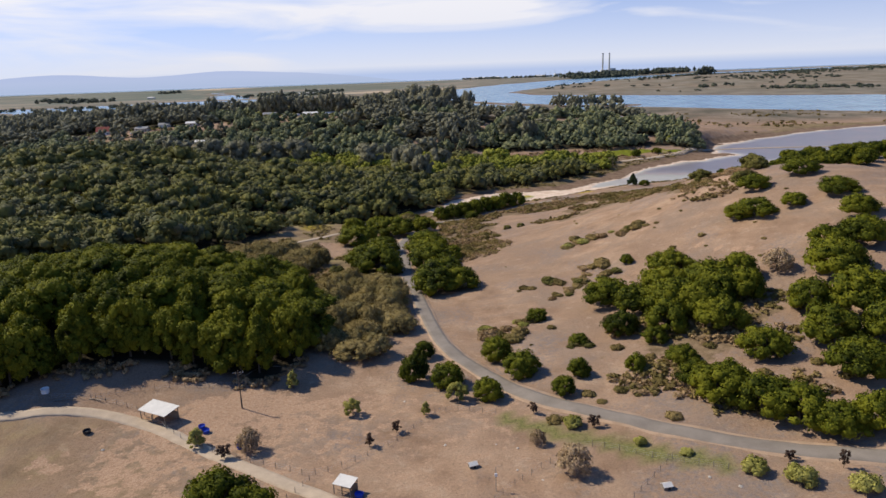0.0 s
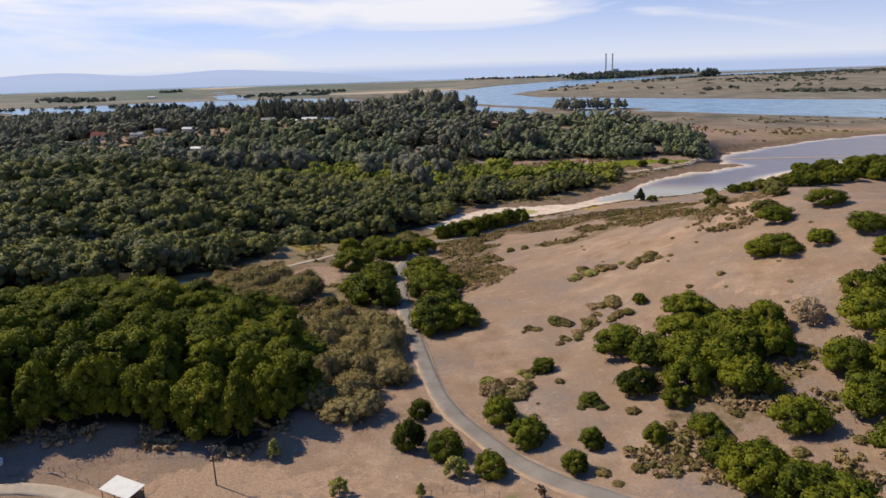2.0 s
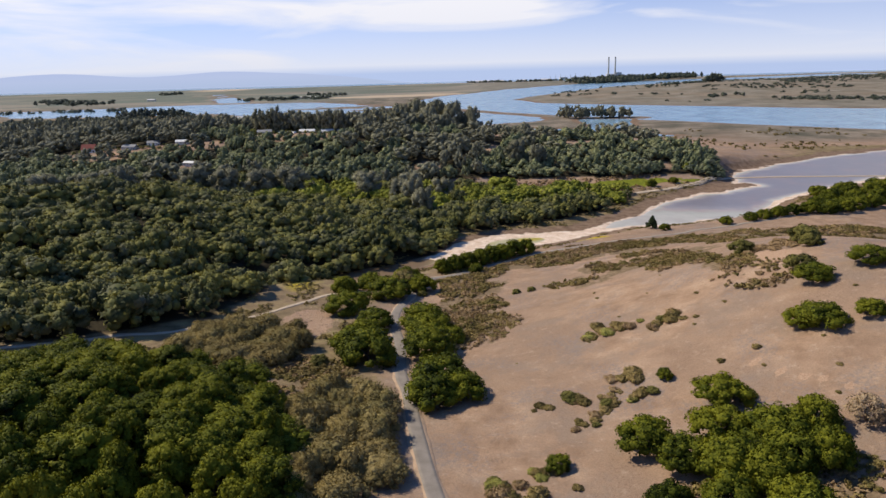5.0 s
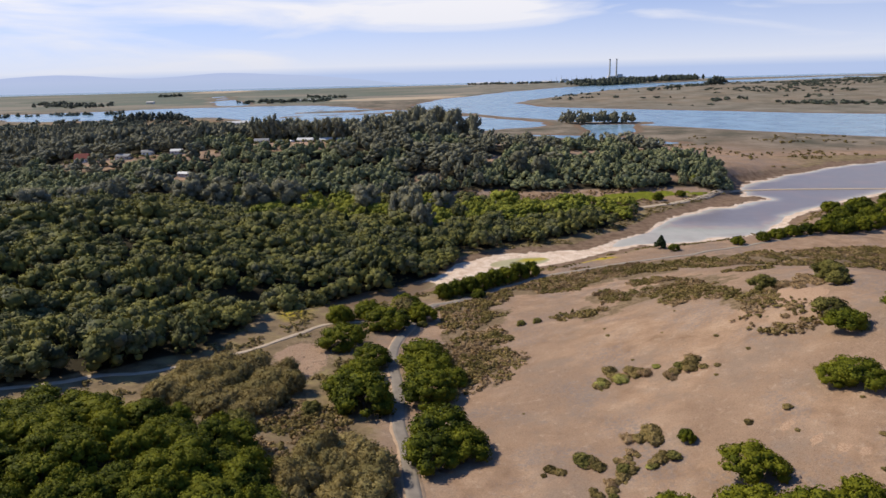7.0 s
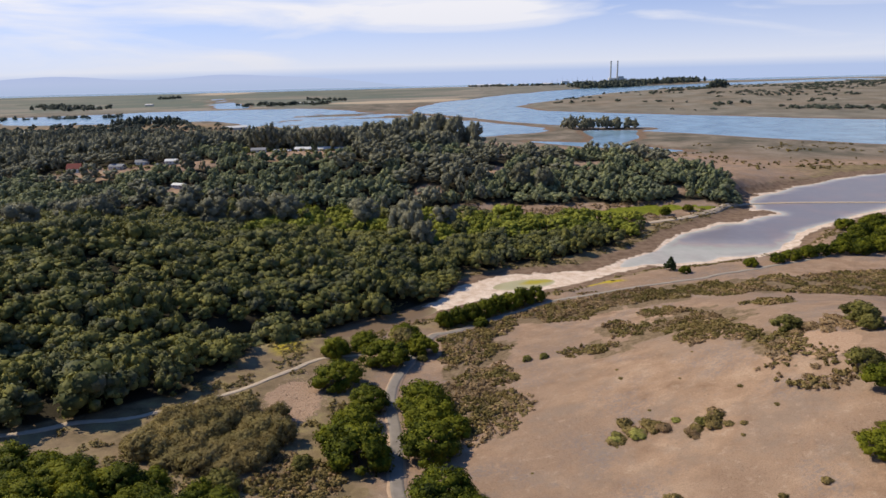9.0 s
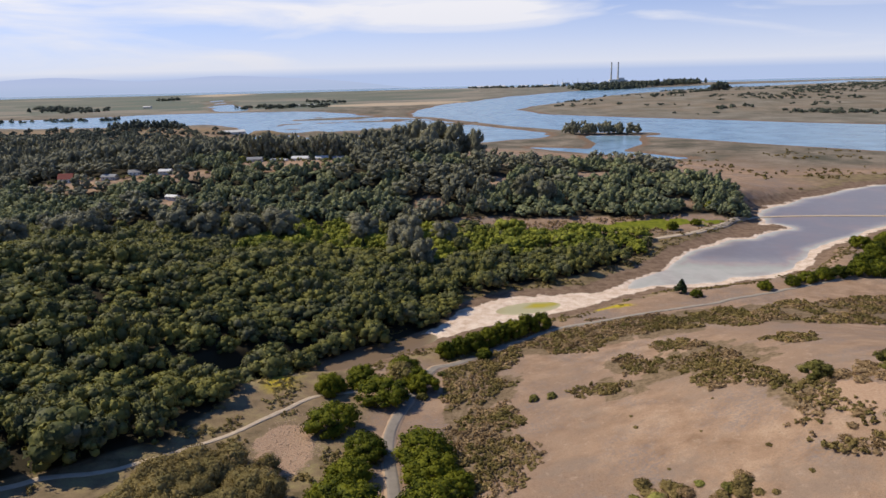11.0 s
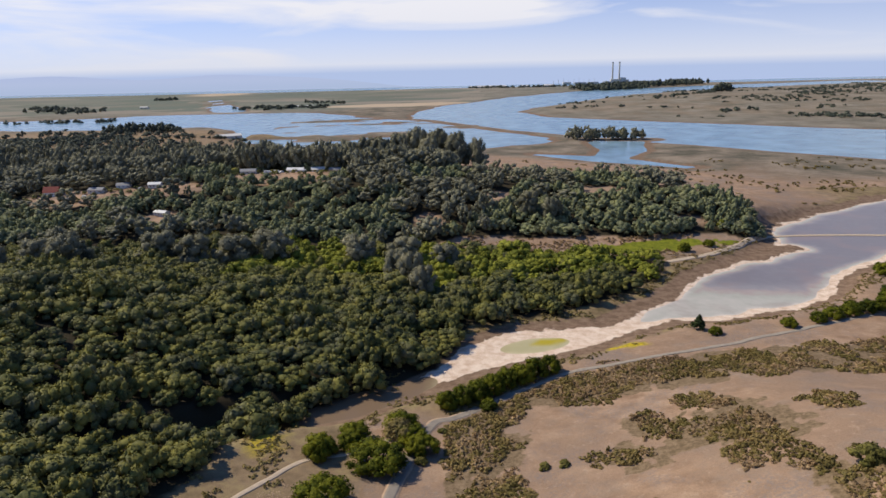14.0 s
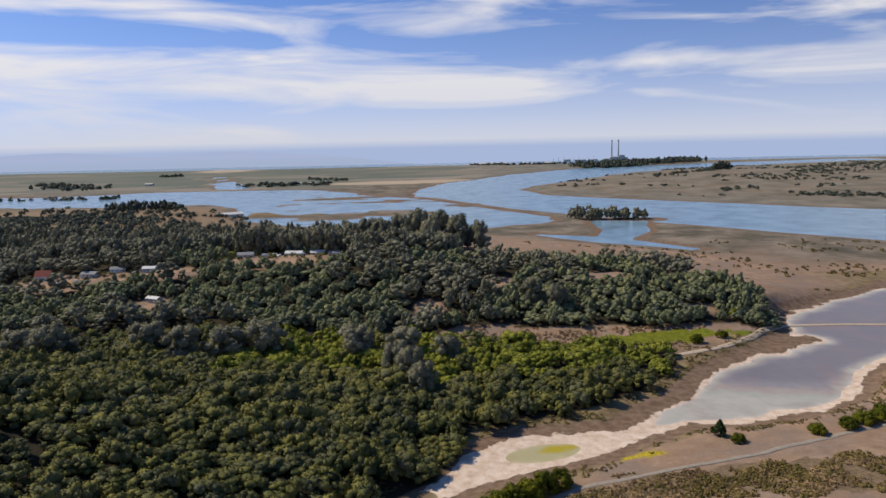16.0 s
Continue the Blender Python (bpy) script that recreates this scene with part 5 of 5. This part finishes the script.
def utility_pole(x, y, high, turn, label):
    p = root_at("utility_pole", x, y, turn, label, "pole")
    piece("post", DARK_WOOD, p, lambda bm: rod(bm, (0, 0, -0.5), (0, 0, high), 0.17, 0.11))
    piece("crossarm", DARK_WOOD, p, lambda bm: box(bm, 0, 0.13, high - 0.75, 2.4, 0.11, 0.13))
    for k in (-1.05, -0.45, 0.45, 1.05):
        piece("insulator", WHITE_WALL, p, lambda bm: rod(bm, (k, 0.13, high - 0.62), (k, 0.13, high - 0.40), 0.06, 0.04))
    for sx in (-1, 1):
        piece("brace", WIRE, p, lambda bm: rod(bm, (sx * 0.8, 0.13, high - 0.72), (0, 0.13, high - 1.45), 0.025))


utility_pole(-46.2, 137.7, 9.2, 10, "dark wooden utility pole with a crossarm in the paddock")
# thin pipe stand with a box
stand = root_at("meter_post", 7.6, 101.5, 0, "thin pale post with a small white box", "post")
piece("post", WIRE, stand, lambda bm: rod(bm, (0, 0, -0.3), (0, 0, 4.6), 0.06))
piece("box", WHITE_WALL, stand, lambda bm: box(bm, 0, -0.12, 2.9, 0.45, 0.25, 0.6, None, 0.03))


def fence(points, gap, high, label):
    """Wire fence: posts along a line with three strands between them."""
    line = smooth_line(points, gap)
    step = np.hypot(*np.diff(line, axis=0).T)
    line = line[np.concatenate([[True], step > gap * 0.4])]
    f = root_at("fence", line[0][0], line[0][1], 0, label, "fence", z=0.0)
    base = Vector((line[0][0], line[0][1], 0))
    spots = [Vector((x, y, ground_at(x, y))) - base for x, y in line]
    for k, p in enumerate(spots):
        piece("post", OLD_WOOD, f, lambda bm: rod(bm, p - Vector((0, 0, 0.4)), p + Vector((0, 0, high + 0.12 * (k % 5 == 0))), 0.06, 0.05, 6))
    for h in (0.35, 0.7, 1.05):
        def strand(bm):
            for a, b in zip(spots, spots[1:]):
                rod(bm, a + Vector((0, 0, h * high / 1.15)), b + Vector((0, 0, h * high / 1.15)), 0.012, None, 4)
        piece("wire", WIRE, f, strand)


fence(((-95, 139), (-79, 141), (-74, 144), (-62, 146.5), (-48, 148)), 2.6, 1.25, "wire fence on wooden posts below the knoll wood")
fence(((-80, 140.5), (-69, 136.5), (-55.5, 125.5), (-47, 119.5), (-33, 113), (-25, 110), (-16, 116), (-9, 124), (-3, 132.5)), 2.6, 1.25, "wire fence on wooden posts round the bare paddock")
fence(((-25, 110), (-26.5, 106), (-28.5, 102)), 2.2, 1.25, "short wire fence beside the dirt track")
fence(((7, 98), (11, 103), (20, 111), (27, 114.5), (39, 107.5), (48, 103)), 2.4, 1.25, "wire fence between paddock and road")
fence(((40, 108), (35, 102.5), (30, 97)), 2.4, 1.25, "wire fence across the dry paddock")
fence(((-3, 132.5), (2, 134), (10, 131)), 2.4, 1.25, "wire fence under the roadside oaks")


def tub(x, y, r, high, mat, label, name="water_tub", category="tub"):
    t = root_at(name, x, y, 0, label, category)

    def wall(bm):
        bmesh.ops.create_cone(bm, cap_ends=True, segments=18, radius1=r * 0.9, radius2=r, depth=high, matrix=Matrix.Translation((0, 0, high / 2)))
        top = max(bm.faces, key=lambda f: f.calc_center_median().z)
        inner = bmesh.ops.inset_region(bm, faces=[top], thickness=r * 0.12)
        bmesh.ops.translate(bm, verts=top.verts, vec=(0, 0, -high * 0.6))
    piece("body", mat, t, wall)
    piece("rim", mat, t, lambda bm: bmesh.ops.create_cone(bm, cap_ends=False, segments=18, radius1=r * 1.05, radius2=r * 1.05, depth=0.06, matrix=Matrix.Translation((0, 0, high))))


tub(-52.5, 129.6, 0.7, 0.6, BLUE, "blue plastic water tub beside the shelter")
tub(-51, 127.6, 0.8, 0.7, BLUE, "blue plastic water tub beside the shelter")
tub(-42, 121, 0.7, 0.8, BLUE, "blue plastic barrel under a half-bare tree")
tub(-16, 102, 0.8, 0.6, BLUE, "blue plastic tub beside the small shelter")
tub(-76, 128, 0.8, 0.7, DARK, "dark round tank on dry grass", "tank", "tank")
tub(-92, 142, 0.9, 1.1, WHITE_WALL, "small white tank at the wood's edge", "tank", "tank")


def kennel(x, y, turn, label):
    k = root_at("animal_hutch", x, y, turn, label, "hutch")

    def body(bm):
        box(bm, 0, 0, 0, 1.5, 1.1, 0.8, None, 0.03)
    piece("body", OLD_WOOD, k, body)
    for s in (-1, 1):
        piece("roof_panel", WHITE_METAL, k, lambda bm: box(bm, 0, s * 0.36, 0.86, 1.7, 0.86, 0.05, Matrix.Rotation(radians(-s * 32), 4, "X")))
    # Dark panel on the solid body stands for the shaded opening.
    piece("dark_doorway", DARK, k, lambda bm: box(bm, 0.2, -0.56, 0.02, 0.5, 0.03, 0.55))


kennel(4, 110, 20, "small pale-roofed hutch in the paddock")
kennel(36, 99, 10, "small pale-roofed hutch in the dry paddock")

STONES = [np.random.RandomState(s).uniform(0.7, 1.2, (len(ICO2), 1)) * ICO2 for s in (1, 2)]
stone_mesh = [mesh_of("rock", v * np.array((1, 0.8, 0.55)), ICO2_F, ROCK) for v in STONES]
rng = np.random.RandomState(12)
for x, y, r in ((13, 116, 0.3), (9, 118, 0.25), (-1, 119, 0.35), (16, 104, 0.3), (44, 101, 0.35), (48, 98, 0.4), (-30, 128, 0.25), (-10, 140, 0.3), (12, 108, 0.25), (-70, 122, 0.4)):
    ob = new("rock", stone_mesh[rng.randint(2)])
    ob.matrix_basis = pose(x, y, ground_at(x, y) + 0.1 * r, 0, 0, rng.uniform(0, 360)) @ Matrix.Diagonal((r, r, r, 1))
    tagged(ob, "pale weathered rock on bare ground", "rock", "rocks in the paddock")
for x, y, l, a in ((-86, 139, 5, 10), (-48, 154, 6, 60), (-42, 157, 4, -20), (-80, 140, 4, -15)):
    log = new("fallen_log", mesh_of("fallen_log", *tube([(-0.5 * l, 0, 0.2), (0, 0.15, 0.35), (0.5 * l, 0, 0.25)], [0.2, 0.17, 0.08], 7), OLD_WOOD, True))
    log.matrix_basis = pose(x, y, ground_at(x, y) + 0.05, 0, 0, a)
    tagged(log, "grey fallen branch at the edge of the wood", "log", "fallen branches")


def house(x, y, turn, length, depth, eaves, wall, roof, label, windows=3, rise=None):
    h = root_at("house", x, y, turn, label, "house", "houses on the ridge")
    piece("wall", wall, h, lambda bm: box(bm, 0, 0, -1.5, length, depth, eaves + 1.5))
    rise = rise or depth * 0.24

    def gable(bm):
        a, b = length / 2 + 0.5, depth / 2 + 0.5
        vs = [bm.verts.new(p) for p in ((-a, -b, eaves), (a, -b, eaves), (a, b, eaves), (-a, b, eaves), (-a, 0, eaves + rise), (a, 0, eaves + rise))]
        for f in ((0, 1, 5, 4), (2, 3, 4, 5), (0, 4, 3), (1, 2, 5), (3, 2, 1, 0)):
            bm.faces.new([vs[i] for i in f])
    piece("roof", roof, h, gable)
    for k in range(windows):
        wx = -length / 2 + (k + 0.7) * length / (windows + 0.4)
        w = piece("window", WHITE_WALL, h, lambda bm: box(bm, wx, -depth / 2 - 0.03, 0.9, 1.5, 0.08, 1.2))
        piece("pane", GLASS_DARK, w, lambda bm: box(bm, wx, -depth / 2 - 0.09, 1.0, 1.3, 0.04, 1.0))
    piece("door", DARK_WOOD, h, lambda bm: box(bm, length * 0.42, -depth / 2 - 0.04, 0, 1.0, 0.08, 2.05))
    return h


house(-392, 806, 8, 14, 10, 3.4, WHITE_WALL, RED_ROOF, "white house with a steep red tile roof", 4, 5.5)
house(-345, 803, -6, 15, 9, 3.0, PALE_WALL, GREY_ROOF, "pale house with a grey shingle roof")
house(-322, 812, 14, 13, 9, 3.0, WHITE_WALL, GREY_ROOF, "white house with a grey shingle roof")
house(-288, 806, 4, 12, 8, 3.0, PALE_WALL, PALE_ROOF, "pale low house among trees")
house(-258, 742, -24, 13, 7, 2.8, PALE_WALL, PALE_ROOF, "long pale-roofed shed among trees")
house(-207, 852, 6, 16, 9, 3.0, PALE_WALL, GREY_ROOF, "pale house with a grey roof beside a bright tree")
house(-160, 868, -4, 18, 9, 3.0, WHITE_WALL, PALE_ROOF, "long white house with a pale roof", 5)
house(-138, 880, 10, 14, 9, 3.0, WHITE_WALL, PALE_ROOF, "white house with a pale roof")
house(-118, 872, 0, 12, 8, 3.0, PALE_WALL, GREY_ROOF, "pale house with a grey roof at the grove's edge")


def vehicle(x, y, turn, length, high, label, name="van", category="van"):
    v = root_at(name, x, y, turn, label, category, "vehicles by the houses")

    def shell(bm):
        box(bm, 0, 0, 0.35, length, 2.1, high * 0.5, None, 0.12)
        box(bm, -length * 0.06, 0, 0.35 + high * 0.5, length * 0.82, 1.95, high * 0.42, None, 0.2)
    piece("body", PAINT, v, shell)
    for sx in (-0.32, 0.32):
        for sy in (-1, 1):
            piece("wheel", DARK, v, lambda bm: rod(bm, (sx * length, sy * 0.85, 0.36), (sx * length, sy * 1.08, 0.36), 0.36, None, 12))
    piece("windscreen", GLASS_DARK, v, lambda bm: box(bm, length * 0.355, 0, 0.4 + high * 0.52, 0.05, 1.6, high * 0.28))


for x, y, a, l, h in ((-368, 786, 20, 7.0, 2.8), (-352, 790, -10, 5.0, 1.9), (-186, 850, 15, 8.0, 3.0), (-178, 858, -20, 7.5, 2.9), (-172, 852, 60, 5.0, 1.9), (-300, 800, 30, 5.0, 1.8), (-150, 862, 0, 6.5, 2.6)):
    vehicle(x, y, a, l, h, "white van parked beside the houses" if h > 2.2 else "white car parked beside the houses", "van" if h > 2.2 else "car", "van" if h > 2.2 else "car")


def barn(x, y, turn, length, depth, high, label):
    b = root_at("barn", x, y, turn, label, "barn")
    piece("wall", PALE_WALL, b, lambda bm: box(bm, 0, 0, -1.5, length, depth, high + 1.5))

    def gable(bm):
        a, c = length / 2 + 0.8, depth / 2 + 0.8
        vs = [bm.verts.new(p) for p in ((-a, -c, high), (a, -c, high), (a, c, high), (-a, c, high), (-a, 0, high + depth * 0.16), (a, 0, high + depth * 0.16))]
        for f in ((0, 1, 5, 4), (2, 3, 4, 5), (0, 4, 3), (1, 2, 5), (3, 2, 1, 0)):
            bm.faces.new([vs[i] for i in f])
    piece("roof", WHITE_METAL, b, gable)
    for k in (-0.25, 0.25):
        piece("door", OLD_WOOD, b, lambda bm: box(bm, k * length, -depth / 2 - 0.06, 0, 4.0, 0.1, 3.2))


barn(-462, 1610, 32, 52, 24, 4.5, "long pale-roofed barn on the marsh point")
for x, y, l, d, h, a in ((190, 4400, 46, 24, 8, 5), (270, 4420, 110, 30, 9, 0), (360, 4380, 60, 26, 8, -4), (500, 4330, 50, 24, 8, 8), (-500, 2740, 26, 14, 6, 10), (-545, 2760, 22, 12, 5, -14), (-1190, 2900, 30, 16, 6, 0), (640, 4300, 60, 30, 9, 4)):
    barn(x, y, a, l, d, h, "far white shed beyond the slough")


# power station: two tall stacks and blocks
STACK_Y = 4820
station = root_at("power_station", 1165, STACK_Y, 0, "far power station with two tall concrete stacks", "power station", z=2.0)
for sx, lab in ((-22, ""), (23, "")):
    st = piece("stack", CONCRETE, station, lambda bm: rod(bm, (sx, 0, 0), (sx, 0, 136), 6.6, 4.4, 20))
    piece("stack_band", DARK, st, lambda bm: rod(bm, (sx, 0, 130), (sx, 0, 134), 4.75, 4.65, 20))
for k, (x, w, h) in enumerate(((-8, 62, 24), (44, 34, 34), (70, 26, 20), (-62, 40, 12), (-150, 60, 10), (-240, 80, 9), (-330, 50, 12))):
    piece("building", STEEL if k % 2 else CONCRETE, station, lambda bm: box(bm, x, -14, -4, w, 30, h + 4, None, 0.8))
for k in range(9):
    piece("mast", STEEL, station, lambda bm: rod(bm, (-420 + k * 34, -20, -2), (-420 + k * 34, -20, 22 + 7 * (k % 3)), 1.4, 0.8, 6))


# hills past the bay: a glowing backdrop sheet with haze in its colour
def far_hills():
    m = bpy.data.materials.new("hazy_hills")
    m.use_nodes = True
    t = m.node_tree
    t.nodes.clear()
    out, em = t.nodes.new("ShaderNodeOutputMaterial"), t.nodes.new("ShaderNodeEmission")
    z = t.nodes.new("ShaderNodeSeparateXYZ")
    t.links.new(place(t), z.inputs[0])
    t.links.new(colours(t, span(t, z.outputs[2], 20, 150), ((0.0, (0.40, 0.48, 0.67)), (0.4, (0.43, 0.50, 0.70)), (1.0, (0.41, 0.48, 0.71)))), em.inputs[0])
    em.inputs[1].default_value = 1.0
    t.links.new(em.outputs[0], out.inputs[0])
    xs = np.linspace(-4690, 200, 320)
    top = 74 + 48 * np.exp(-((xs + 2720) / 520) ** 2) + 36 * np.exp(-((xs + 1480) / 430) ** 2) + 34 * np.exp(-((xs + 4200) / 900) ** 2) + 9 * fractal(xs, xs * 0, 260.0, 4)
    top = top * (1 - sstep(-1000, 100, xs) * 1.2)
    v = np.concatenate([np.column_stack([xs, np.full_like(xs, 4946.0), np.full_like(xs, -12.0)]), np.column_stack([xs, np.full_like(xs, 4946.0) + 8, top])])
    n = len(xs)
    k = np.arange(n - 1)
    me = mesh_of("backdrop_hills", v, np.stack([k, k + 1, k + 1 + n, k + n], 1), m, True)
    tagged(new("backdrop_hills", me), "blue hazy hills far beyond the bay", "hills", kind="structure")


far_hills()
ribbon("dike", ((165, 616), (195, 628), (222, 645), (250, 668), (274, 690), (313, 694), (363, 690), (440, 680)), 5.0, 0.25, GRAVEL, "pale causeway across the salt lagoon", "causeway", 0.3, 0.12)
